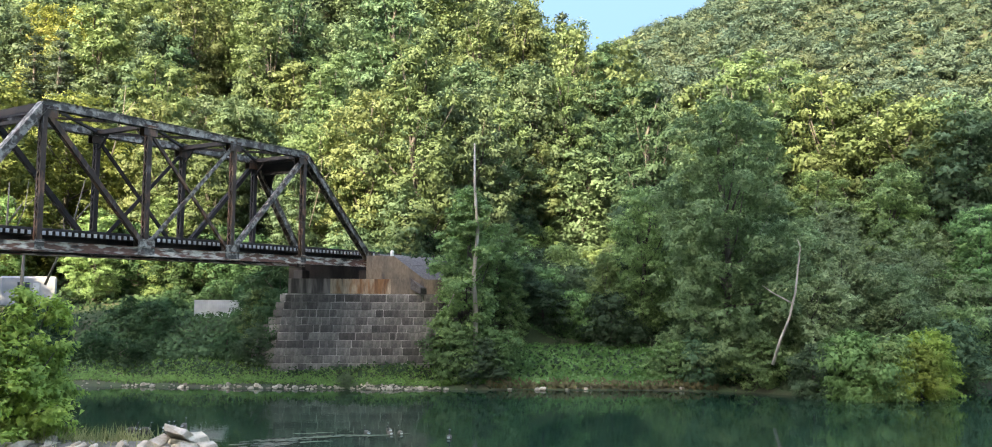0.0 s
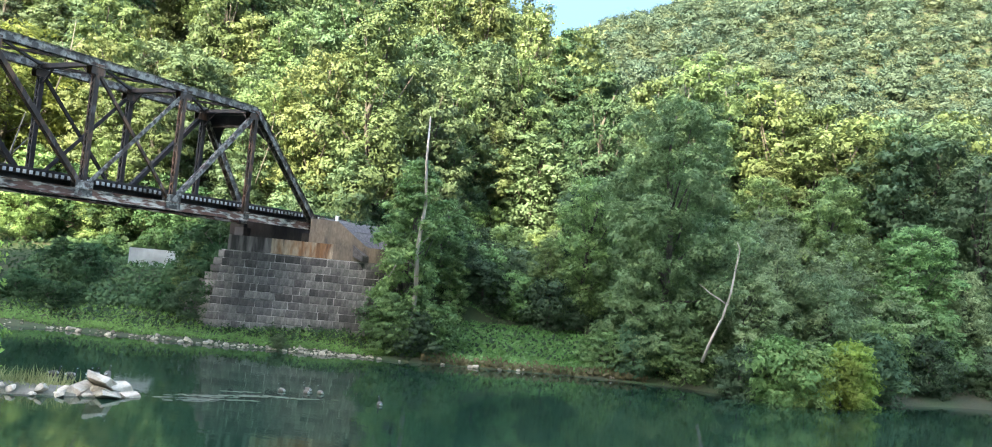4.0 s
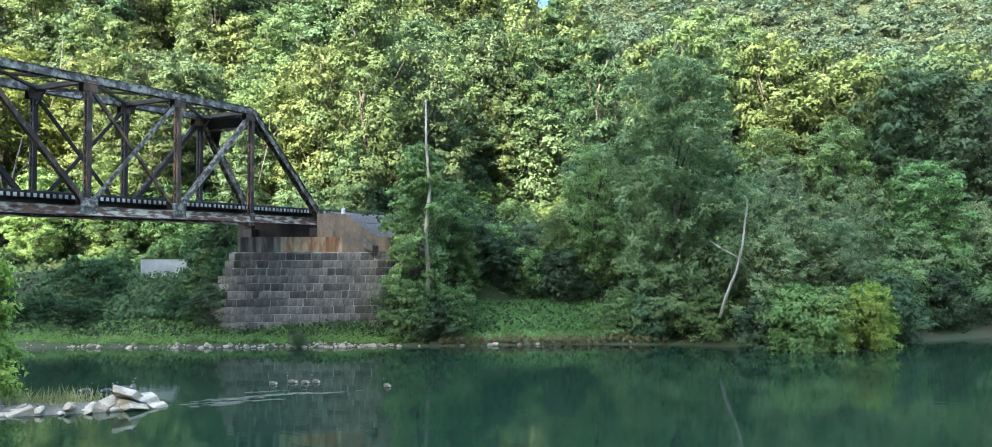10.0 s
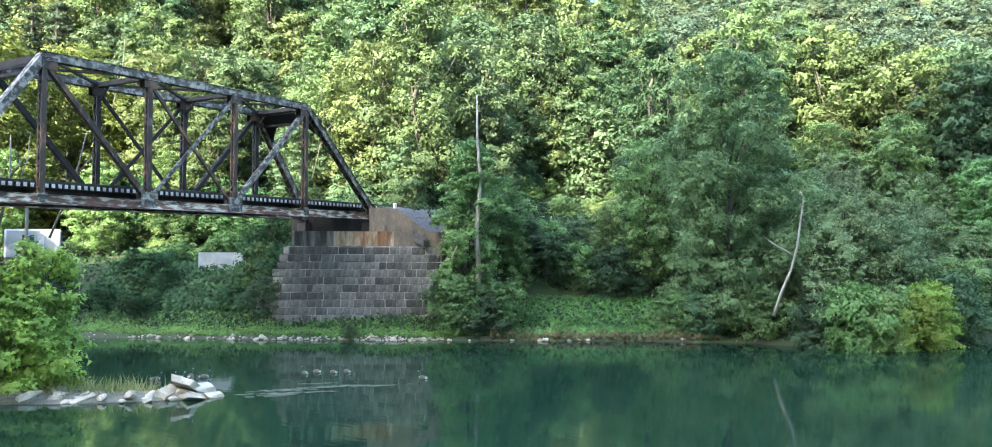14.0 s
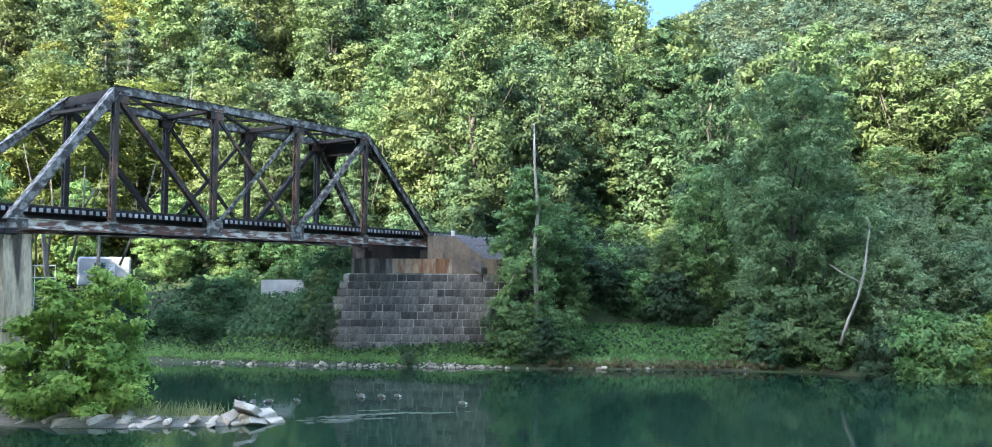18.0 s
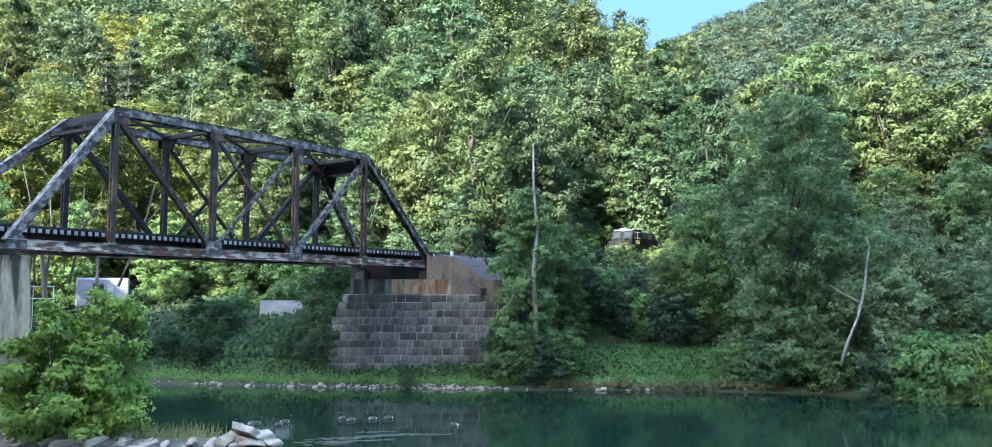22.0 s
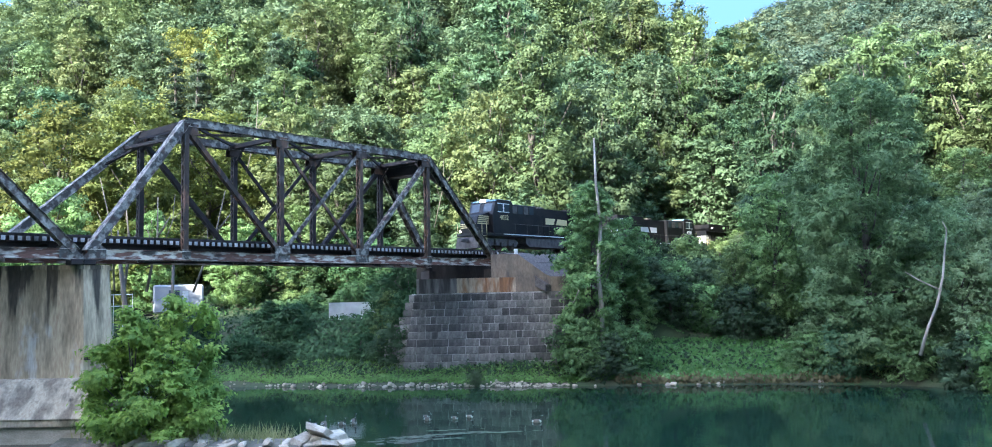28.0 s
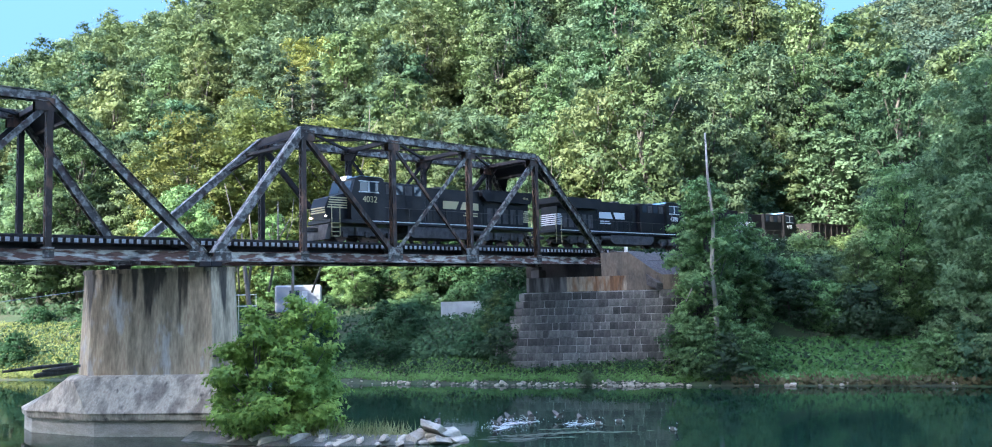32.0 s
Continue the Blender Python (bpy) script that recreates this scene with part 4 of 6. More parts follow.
def trough(bm, a, b, wide, deep, flip=1):
    """A built-up chord: a cover plate with overhanging edges on two webs, open below."""
    a, b = Vector(a), Vector(b)
    along = (b - a).normalized()
    s = Vector((0, 1, 0))
    up = along.cross(s) * -1
    if up.z < 0:
        up = -up
    w, d, t = wide / 2, deep / 2, 0.03
    outline = ((-w - 0.07, d), (w + 0.07, d), (w + 0.07, d - t), (w, d - t), (w, -d + t), (w + 0.06, -d + t), (w + 0.06, -d), (w - t, -d), (w - t, d - t), (-w + t, d - t), (-w + t, -d), (-w - 0.06, -d), (-w - 0.06, -d + t), (-w, -d + t), (-w, d - t), (-w - 0.07, d - t))
    ends = [[bm.verts.new(p + s * i + up * j) for i, j in outline] for p in (a, b)]
    n = len(outline)
    for k in range(n):
        bm.faces.new((ends[0][k], ends[0][(k + 1) % n], ends[1][(k + 1) % n], ends[1][k]))
    return bm


def lacing(bm, a, b, wide, step):
    """Flat bars in zigzag along the underside of a chord."""
    a, b = Vector(a), Vector(b)
    count = int((b - a).length / step)
    for k in range(count):
        sign = 1 if k % 2 else -1
        p, q = a.lerp(b, k / count), a.lerp(b, (k + 1) / count)
        beam(bm, p + Vector((0, wide / 2 * sign, 0)), q - Vector((0, wide / 2 * sign, 0)), 0.07, 0.014, (0, 0.7, 0.2))
    return bm


def truss(y, face):
    """One side of the span. face: which way its outer side looks."""
    left, right = SIDES[y]
    a, b, c, d = NODES
    feet = (left, *NODES, right)
    for x0, x1 in zip(feet, feet[1:]):
        bm = bmesh.new()
        for off in (-0.2, 0.2):
            beam(bm, (x0, y + off, LOW), (x1, y + off, LOW), 0.05, 0.56)
            beam(bm, (x0, y + off * 1.25, LOW - 0.27), (x1, y + off * 1.25, LOW - 0.27), 0.14, 0.03)
            beam(bm, (x0, y + off * 1.25, LOW + 0.27), (x1, y + off * 1.25, LOW + 0.27), 0.14, 0.03)
        for k in range(int((x1 - x0) / 0.8)):
            beam(bm, (x0 + 0.4 + 0.8 * k, y - 0.24, LOW + 0.285), (x0 + 0.8 + 0.8 * k, y + 0.24, LOW + 0.285), 0.08, 0.015, (0.6, 0.4, 0))
        part("bottom_chord", bm, CHORD_RUST, SPAN)
    for x0, x1 in zip(NODES, NODES[1:]):
        part("top_chord", trough(bmesh.new(), (x0, y, TOP), (x1, y, TOP), 0.5, 0.52), STEEL_PALE, SPAN)
        tagged(part("chord_lacing", lacing(bmesh.new(), (x0, y, TOP - 0.24), (x1, y, TOP - 0.24), 0.46, 0.5), STEEL_DARK, SPAN), kind="stuff")
    for foot, head in ((left, a), (right, d)):
        part("end_post", trough(bmesh.new(), (foot, y, LOW + 0.1), (head, y, TOP), 0.5, 0.48, 1 if head > foot else -1), STEEL_PALE, SPAN)
    for n, x in enumerate(NODES):
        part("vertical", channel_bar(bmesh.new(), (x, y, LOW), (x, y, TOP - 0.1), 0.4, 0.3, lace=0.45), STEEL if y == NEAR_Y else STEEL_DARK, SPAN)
    for x0, z0, x1, z1, w in ((a, TOP - 0.3, b, LOW + 0.3, 0.3), (d, TOP - 0.3, c, LOW + 0.3, 0.3), (b, TOP - 0.3, c, LOW + 0.3, 0.2), (c, TOP - 0.3, b, LOW + 0.3, 0.2)):
        bm = bmesh.new()
        if w > 0.25:
            channel_bar(bm, (x0, y, z0), (x1, y, z1), 0.32, w, lace=0.5)
        else:
            shift = 0.07 if x0 < x1 else -0.07
            beam(bm, (x0, y + shift, z0), (x1, y + shift, z1), 0.1, w)
            beam(bm, (x0, y + shift * 2, z0), (x1, y + shift * 2, z1), 0.03, w + 0.06)
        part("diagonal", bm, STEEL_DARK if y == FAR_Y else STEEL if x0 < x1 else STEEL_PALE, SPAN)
    for x in NODES:
        big = x in (b, c)
        for off in (-0.245, 0.245):
            bm = bmesh.new()
            w, h = (0.62, 1.0) if big else (0.28, 0.6)
            beam(bm, (x - w, y + off, LOW + 0.1 + h / 2 - 0.3), (x + w, y + off, LOW + 0.1 + h / 2 - 0.3), 0.025, h)
            for dx in (-0.4, 0.0, 0.4):
                for dz in (0.15, 0.45, 0.7):
                    if big:
                        box(bm, x + dx - 0.03, x + dx + 0.03, y + off * 1.06 - 0.02, y + off * 1.06 + 0.02, LOW + dz, LOW + dz + 0.06)
            part("gusset_plate", bm, STEEL_PALE, SPAN)
            bm = bmesh.new()
            reach = 0.75 if x in (a, d) else 0.5
            beam(bm, (x - reach * (0.3 if x == a else 1), y + off, TOP - 0.42), (x + reach * (0.3 if x == d else 1), y + off, TOP - 0.42), 0.025, 0.7)
            part("gusset_plate", bm, STEEL, SPAN)
    for foot, way in ((left, 1), (right, -1)):
        for off in (-0.275, 0.275):
            bm = prism(bmesh.new(), ((foot - 0.3 * way, LOW - 0.45), (foot + 0.95 * way, LOW - 0.29), (foot + 0.95 * way, LOW + 0.29), (foot + 0.55 * way, LOW + 0.62), (foot + 0.1 * way, LOW + 0.3), (foot - 0.4 * way, LOW - 0.2)), y + off - 0.012, y + off + 0.012)
            part("end_plate", bm, STEEL_PALE, SPAN)
    for foot in (left, right):
        part("bearing_shoe", boxed(foot - 0.35, foot + 0.35, y - 0.35, y + 0.35, LOW - 0.62, LOW - 0.29, bevel=0.04), STEEL_DARK, SPAN)


truss(NEAR_Y, -1)
truss(FAR_Y, 1)
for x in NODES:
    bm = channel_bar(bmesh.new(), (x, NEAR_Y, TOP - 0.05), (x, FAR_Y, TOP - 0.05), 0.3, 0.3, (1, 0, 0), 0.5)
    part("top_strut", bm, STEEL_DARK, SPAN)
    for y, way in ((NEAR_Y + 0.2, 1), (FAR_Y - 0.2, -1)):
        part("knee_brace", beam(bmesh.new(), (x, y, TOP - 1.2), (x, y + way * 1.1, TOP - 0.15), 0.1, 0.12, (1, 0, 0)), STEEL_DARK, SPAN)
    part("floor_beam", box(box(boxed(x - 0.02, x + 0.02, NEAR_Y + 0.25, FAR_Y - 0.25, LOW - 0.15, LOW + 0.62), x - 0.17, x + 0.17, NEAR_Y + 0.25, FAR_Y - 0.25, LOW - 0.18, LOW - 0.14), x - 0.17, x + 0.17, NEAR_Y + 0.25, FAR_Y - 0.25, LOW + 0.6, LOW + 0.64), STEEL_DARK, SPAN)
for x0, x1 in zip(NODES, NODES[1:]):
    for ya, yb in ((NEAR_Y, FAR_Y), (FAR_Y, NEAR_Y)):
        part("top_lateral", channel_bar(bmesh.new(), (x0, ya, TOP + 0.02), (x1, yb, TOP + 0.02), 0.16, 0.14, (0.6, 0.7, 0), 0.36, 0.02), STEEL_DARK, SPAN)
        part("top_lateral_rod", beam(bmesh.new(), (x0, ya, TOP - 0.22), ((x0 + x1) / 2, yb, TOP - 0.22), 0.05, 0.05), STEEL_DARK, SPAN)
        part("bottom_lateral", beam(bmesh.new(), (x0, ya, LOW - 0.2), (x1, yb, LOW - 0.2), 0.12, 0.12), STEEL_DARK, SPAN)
# portals between the end posts
for foots, head in (((22.2, 18.9), NODES[0]), ((57.5, 55.2), NODES[3])):
    for t in (0.03, 0.13):
        p = Vector((head + (foots[0] - head) * t, NEAR_Y, TOP + (LOW - TOP) * t))
        q = Vector((head + (foots[1] - head) * t, FAR_Y, TOP + (LOW - TOP) * t))
        part("portal_strut", beam(bmesh.new(), p, q, 0.2, 0.22, (0, 0, 1)), STEEL_DARK, SPAN)
    bm = bmesh.new()  # a web plate between the struts, arched below where it meets the posts
    edge = []
    for k in range(17):
        u = k / 16
        foot = foots[0] * (1 - u) + foots[1] * u
        low_t = 0.07 if head == NODES[0] else 0.13 + 0.15 * abs(2 * u - 1) ** 3
        edge.append([bm.verts.new((head + (foot - head) * t, NEAR_Y + 0.22 + (FAR_Y - NEAR_Y - 0.44) * u, TOP + (LOW - TOP) * t)) for t in (0.02, low_t)])
    for p, q in zip(edge, edge[1:]):
        bm.faces.new((p[0], p[1], q[1], q[0]))
    bmesh.ops.solidify(bm, geom=bm.faces[:], thickness=0.03)
    part("portal_plate", bm, STEEL_DARK, SPAN)
    for y, way in ((NEAR_Y, 1), (FAR_Y, -1)):
        foot = foots[0] if y == NEAR_Y else foots[1]
        p = Vector((head + (foot - head) * 0.3, y, TOP + (LOW - TOP) * 0.3))
        q = Vector((head + (foots[0] - head) * 0.13, y + way * 1.2, TOP + (LOW - TOP) * 0.13))
        part("portal_brace", beam(bmesh.new(), p, q, 0.14, 0.14, (1, 0, 0)), STEEL_DARK, SPAN)
for y in (TRACK_Y - 1.0, TRACK_Y + 1.0):
    part("stringer", box(box(boxed(20.8, 56.6, y - 0.02, y + 0.02, 10.15, 10.93), 20.8, 56.6, y - 0.16, y + 0.16, 10.9, 10.94), 20.8, 56.6, y - 0.16, y + 0.16, 10.13, 10.17), STEEL_DARK, SPAN)
copy_thing(SPAN, pose(-36.3, 0, 0))

# track: timbers, rails
DECK = thing("bridge_track", "railway track on dark timber bridge ties", "railway track")
tie_mesh = mesh_from("bridge_tie", boxed(-0.115, 0.115, -1.75, 1.65, -0.13, 0.13, bevel=0.012), TIE)
end_mesh = mesh_from("tie_end", boxed(-0.112, 0.112, -0.012, 0.012, -0.12, 0.12, bevel=0.008), TIE_END)
for n in range(198):
    x = -23.4 + 0.42 * n + rng.uniform(-0.02, 0.02)
    tie = part("tie", tie_mesh, TIE, DECK)
    tie.location = (x, TRACK_Y + rng.uniform(-0.04, 0.04), 11.07)
    cap = part("tie_end", end_mesh, TIE_END, tie)
    cap.location = (0, -1.763, 0)
for side in (-1, 1):
    bm = bmesh.new()
    y = TRACK_Y + side * 0.753
    for w, z0, z1 in ((0.14, 11.2, 11.225), (0.02, 11.225, 11.36), (0.07, 11.36, 11.4)):
        box(bm, -30, 104, y - w / 2, y + w / 2, z0, z1)
    part("rail", bm, RAIL, DECK)
    part("guard_timber", boxed(-24.4, 59.8, TRACK_Y + side * 1.5 - 0.11, TRACK_Y + side * 1.5 + 0.11, 11.205, 11.37, bevel=0.02), TIE, DECK)
land_tie = mesh_from("tie", boxed(-0.115, 0.115, -1.3, 1.3, -0.09, 0.09, bevel=0.012), TIE)
for n in range(60):
    tie = part("tie", land_tie, TIE, DECK)
    tie.location = (60.0 + 0.54 * n, TRACK_Y, 11.11)

# ---- pier ----
PIER = thing("bridge_pier", "tall weathered concrete pier with dark streaks and a flared base", "bridge pier", pose(16.7, 52.7, 0, 0, 0, -51.0))


def slab(name, rings, mat, label="", round_by=0.05):
    """A body of stacked eight-cornered outlines."""
    bm = bmesh.new()
    loops = [[bm.verts.new((px, py, z)) for px, py in outline] for outline, z in rings]
    for low, high in zip(loops, loops[1:]):
        for k in range(8):
            bm.faces.new((low[k], low[(k + 1) % 8], high[(k + 1) % 8], high[k]))
    bm.faces.new(loops[0][::-1]), bm.faces.new(loops[-1])
    bmesh.ops.bevel(bm, geom=[e for e in bm.edges if abs(e.verts[0].co.z - e.verts[1].co.z) < 0.01], offset=round_by, segments=2, affect="EDGES")
    return part(name, bm, mat, PIER, label)


def grown(outline, by):
    """The outline moved outwards."""
    cx, cy = sum(p[0] for p in outline) / 8, sum(p[1] for p in outline) / 8
    return [(x + math.copysign(by, x - cx) * (1 if abs(x - cx) > 1 else 0), y + math.copysign(by, y - cy) * (1 if abs(y - cy) > 0.5 else 0)) for x, y in outline]


SHAFT = ((6.3, 1.6), (-1.2, 1.6), (-2.2, 2.2), (-2.6, 3.2), (-2.2, 4.2), (-1.2, 4.8), (6.3, 4.8), (7.0, 3.2))
FOOT = ((8.2, 0.0), (0.0, 0.0), (-5.2, 1.7), (-6.9, 3.3), (-5.2, 4.9), (0.0, 6.4), (8.2, 6.4), (10.4, 3.2))
for low, high in ((3.2, 4.35), (4.35, 5.6), (5.6, 6.9), (6.9, 8.15), (8.15, 9.35)):
    slab("shaft_lift", ((grown(SHAFT, 0.2 * (9.35 - low) / 6.15), low), (grown(SHAFT, 0.2 * (9.35 - high) / 6.15), high)), CONCRETE, "", 0.018)
slab("bearing_seat", ((grown(SHAFT, 0.06), 9.3), (grown(SHAFT, 0.06), 9.62)), CONCRETE)
slab("footing", ((FOOT, -1.5), (FOOT, 0.92)), FOOTING)
slab("footing_step", ((grown(FOOT, -0.18), 0.9), (grown(FOOT, -0.22), 1.35)), CONCRETE_BASE)
slab("flared_base", ((grown(FOOT, -0.3), 1.3), (grown(SHAFT, 0.75), 3.1), (grown(SHAFT, 0.5), 3.35)), CONCRETE_BASE)

# ---- abutment ----
ABUTMENT = thing("stone_abutment", "dark cut-stone bridge abutment with a rust-stained concrete cap", "bridge abutment")
ABUT_AT = Vector((56.7, 48.3))


def abut(along, deep, z):
    """A point along the abutment's face (downstream), deep behind it, at height z."""
    return (ABUT_AT.x + ALONG.x * along + INLAND.x * deep, ABUT_AT.y + ALONG.y * along + INLAND.y * deep, z)


def hexa(bm, corners, z0, z1, inset=0.0):
    """A block on four plan corners (along, deep)."""
    low, high = [bm.verts.new(abut(a, d, z0)) for a, d in corners], [bm.verts.new(abut(a, d, z1)) for a, d in corners]
    n = len(corners)
    for k in range(n):
        bm.faces.new((low[k], low[(k + 1) % n], high[(k + 1) % n], high[k]))
    bm.faces.new(low[::-1]), bm.faces.new(high)
    return bm


bm = hexa(bmesh.new(), ((-6.8, -0.09), (9, -0.09), (9, 3.2), (-7.75, 3.2)), 0.9, 7.58)
bm.verts.ensure_lookup_table()
for k in (0, 1):  # the face leans back
    bm.verts[k].co += Vector((-INLAND.x, -INLAND.y, 0)) * 0.33
for k in (0, 3):  # and its upstream corner leans in
    bm.verts[k].co -= Vector((ALONG.x, ALONG.y, 0)) * 1.0
part("core", bm, MORTAR, ABUTMENT)
for a0, a1, mat, words in ((-6.7, -3.2, CAP, "dark-streaked grey concrete cap"), (-3.2, 1.9, CAP_RUST, "rust-stained concrete cap"), (1.9, 8.6, WING, "tan concrete cap")):
    part("concrete_cap", hexa(bmesh.new(), ((a0, 0.0), (a1, 0.0), (a1, 3.2), (a0, 3.2)), 7.6, 8.85), mat, ABUTMENT, words)
for x, y in ((57.5, 49.0), (55.2, 54.6)):
    part("bearing_pedestal", boxed(x - 0.6, x + 0.6, y - 0.6, y + 0.6, 8.85, 9.6, bevel=0.04), CAP_SHADOW, ABUTMENT)
bm = bmesh.new()
wall_pts = ((-0.2, 8.86), (4.9, 8.86), (4.5, 9.05), (2.1, 10.85), (-0.2, 10.85))
front, back = [bm.verts.new(abut(a, 0.04, z)) for a, z in wall_pts], [bm.verts.new(abut(a, 1.1, z)) for a, z in wall_pts]
for k in range(5):
    bm.faces.new((front[k], front[(k + 1) % 5], back[(k + 1) % 5], back[k]))
bm.faces.new(front[::-1]), bm.faces.new(back)
part("wing_wall", bm, WING, ABUTMENT, "sloped concrete wing wall")
part("back_wall", hexa(bmesh.new(), ((-7.0, 2.5), (1.2, 2.5), (1.2, 3.4), (-7.0, 3.4)), 8.86, 10.85), CAP_SHADOW, ABUTMENT)
bm = bmesh.new()
rows = []
for n in range(14):
    x = 58.9 + 1.2 * n
    rows.append([bm.verts.new((x, TRACK_Y - w, z + 0.12 * noise.noise((x, w, 1.0)))) for w, z in ((2.6, 11.1), (3.6, 10.85), (5.2, 9.75), (7.4, 8.15), (7.4, 7.6), (2.6, 9.4))])
for a, b in zip(rows, rows[1:]):
    for k in range(6):
        bm.faces.new((a[k], a[(k + 1) % 6], b[(k + 1) % 6], b[k]))
bm.faces.new(rows[0][::-1]), bm.faces.new(rows[-1])
single("ballast_slope", bm, BALLAST, "grey ballast spilling down beside the abutment", "ballast", kind="structure")
single("marker_post", boxed(57.95, 58.2, 46.75, 47.0, 10.3, 11.3, bevel=0.03), WHITE, "short white post on the end of the abutment", "post")

# ---- the abutment's stones, laid in courses ----
rng = random.Random(12)
stone_meshes = []
for k in range(10):
    bm = bmesh.new()
    wide = 0.5 + 0.11 * k
    box(bm, -wide / 2, wide / 2, -0.15, 0.12, -0.3, 0.3, bevel=0.04)
    for v in bm.verts:
        if v.co.y < -0.05:
            v.co += Vector((rng.uniform(-0.012, 0.012), rng.uniform(-0.05, 0.02), rng.uniform(-0.012, 0.012)))
    stone_meshes.append((wide, mesh_from("cut_stone", bm, STONE)))
FACE_TURN = math.degrees(math.atan2(ALONG.y, ALONG.x))


def lay(course_start, course_end, z, deep, turn, at):
    """A course of stones from start to end along a face."""
    a = course_start
    while a < course_end - 0.3:
        wide, data = rng.choice(stone_meshes)
        if a + wide > course_end:
            wide, data = min(stone_meshes, key=lambda m: abs(m[0] - (course_end - a)))
        x, y = at(a + wide / 2, deep + rng.uniform(-0.02, 0.03))
        stone = part("cut_stone", data, STONE, ABUTMENT)
        stone.matrix_basis = pose(x, y, z, 0, 0, turn)
        a += wide + 0.05


for n in range(10):
    z = 1.43 + 0.64 * n
    batter = -0.035 * (9 - n)
    lay(-7.9 + 0.11 * n, 9.0, z, batter, FACE_TURN, lambda a, d: abut(a, d, 0)[:2])
# the short return wall upstream, stepping down into the bank
corner = Vector(abut(-7.7, 0.0, 0)[:2])
for n in range(10):
    z = 1.43 + 0.64 * n
    lay(0.1, 4.2 - 0.39 * n, z, 0.0, 102.0, lambda a, d: (corner.x - 0.1 + 0.068 * n + 0.208 * a, corner.y + 0.1 - 0.087 * n + 0.978 * a))
bm = bmesh.new()
pts = [(corner.x + 0.75, corner.y - 0.35), (corner.x + 1.1, corner.y + 3.9), (corner.x + 3.2, corner.y + 3.9), (corner.x + 2.5, corner.y)]
tops = (7.5, 2.2, 2.2, 7.5)
low, high = [bm.verts.new((x, y, 0.5)) for x, y in pts], [bm.verts.new((x, y, z)) for (x, y), z in zip(pts, tops)]
for k in range(4):
    bm.faces.new((low[k], low[(k + 1) % 4], high[(k + 1) % 4], high[k]))
bm.faces.new(low[::-1]), bm.faces.new(high)
part("return_wall", bm, MORTAR, ABUTMENT)

# ---- gravel bar, rocks and shore stones ----
bm = bmesh.new()
BAR = ((20.4, 47.8, 1.6), (22.0, 45.0, 2.3), (23.6, 42.4, 2.4), (25.4, 39.6, 2.0), (27.2, 37.4, 1.5), (28.6, 35.9, 0.9))
rows = []
for x, y, w in BAR:
    ring = []
    for k in range(9):
        t = k / 4 - 1
        ring.append(bm.verts.new((x + INLAND.x * w * t, y + INLAND.y * w * t, 0.42 * (1 - t * t) - 0.12 + rng.uniform(-0.05, 0.05) - (0.4 if k in (0, 8) else 0))))
    rows.append(ring)
for a, b in zip(rows, rows[1:]):
    for k in range(8):
        bm.faces.new((a[k], a[k + 1], b[k + 1], b[k]))
single("gravel_bar", bm, GRAVEL, "low gravel bar in the river beside the pier", "gravel bar", kind="structure", smooth=True)


def flagstone(seed):
    """A broken slab with skewed, worn corners."""
    g = random.Random(seed)
    bm = box(bmesh.new(), -0.5, 0.5, -0.36, 0.36, -0.16, 0.16)
    for v in bm.verts:
        v.co += Vector((g.uniform(-0.14, 0.14), g.uniform(-0.12, 0.12), g.uniform(-0.06, 0.06)))
    bmesh.ops.bevel(bm, geom=bm.edges[:], offset=0.022, segments=1, affect="EDGES")
    return mesh_from("rock", bm, ROCK)


rock_meshes = [mesh_from("rock", lump(200 + k, 0.5, 0.36, 0.24, 0.3), ROCK) for k in range(3)] + [flagstone(300 + k) for k in range(5)]
rocks = [(28.6, 36.3, 0.55, 1.45, 25), (29.3, 36.0, 0.28, 1.3, 10), (28.2, 35.8, 0.14, 1.5, -20), (27.6, 36.6, 0.25, 1.1, 40), (26.8, 36.9, 0.15, 1.2, 0), (27.4, 35.7, 0.05, 1.0, 15), (26.2, 37.4, 0.18, 1.0, 30), (25.6, 37.2, 0.05, 1.1, -10), (25.2, 38.2, 0.2, 0.9, 50), (24.6, 38.9, 0.1, 1.2, 12), (24.1, 40.2, 0.1, 1.0, 0), (23.4, 41.3, 0.12, 1.5, 20), (22.6, 42.3, 0.15, 1.3, -25), (22.2, 43.4, 0.25, 1.1, 33), (21.4, 44.4, 0.15, 1.0, 0), (24.9, 39.3, 0.25, 0.8, 60), (23.0, 43.4, 0.5, 1.3, 80), (21.2, 45.4, 0.3, 1.2, 45), (26.4, 36.5, 0.05, 0.9, 70), (24.2, 39.2, 0.0, 0.9, -35), (28.9, 36.7, 0.2, 0.9, 5), (22.9, 41.2, -0.02, 0.8, 8)]
rocks += [(rng.uniform(24.0, 29.2), 0, 0.05, rng.uniform(0.6, 1.1), rng.uniform(0, 360)) for _ in range(16)]
rocks = [(x, y or float(np.interp(x, [b[0] for b in BAR], [b[1] for b in BAR])) + rng.uniform(-1.3, 0.2), z, size, turn) for x, y, z, size, turn in rocks]
for x, y, z, size, turn in rocks:
    rock = single("rock", rng.choice(rock_meshes), ROCK, "pale flat broken rock at the water's edge", "rock", pose(x, y, z, rng.uniform(-22, 22), rng.uniform(-22, 22), turn + rng.uniform(-40, 40)), "rocks of the gravel bar")
    k = size * rng.choice((0.6, 0.75, 0.95, 1.15))
    rock.scale = (k * 1.25, k, k * rng.uniform(0.7, 1.15))
shore_meshes = [mesh_from("shore_stone", lump(400 + k, 0.5, 0.38, 0.26, 0.35), SHORE_ROCK) for k in range(5)]
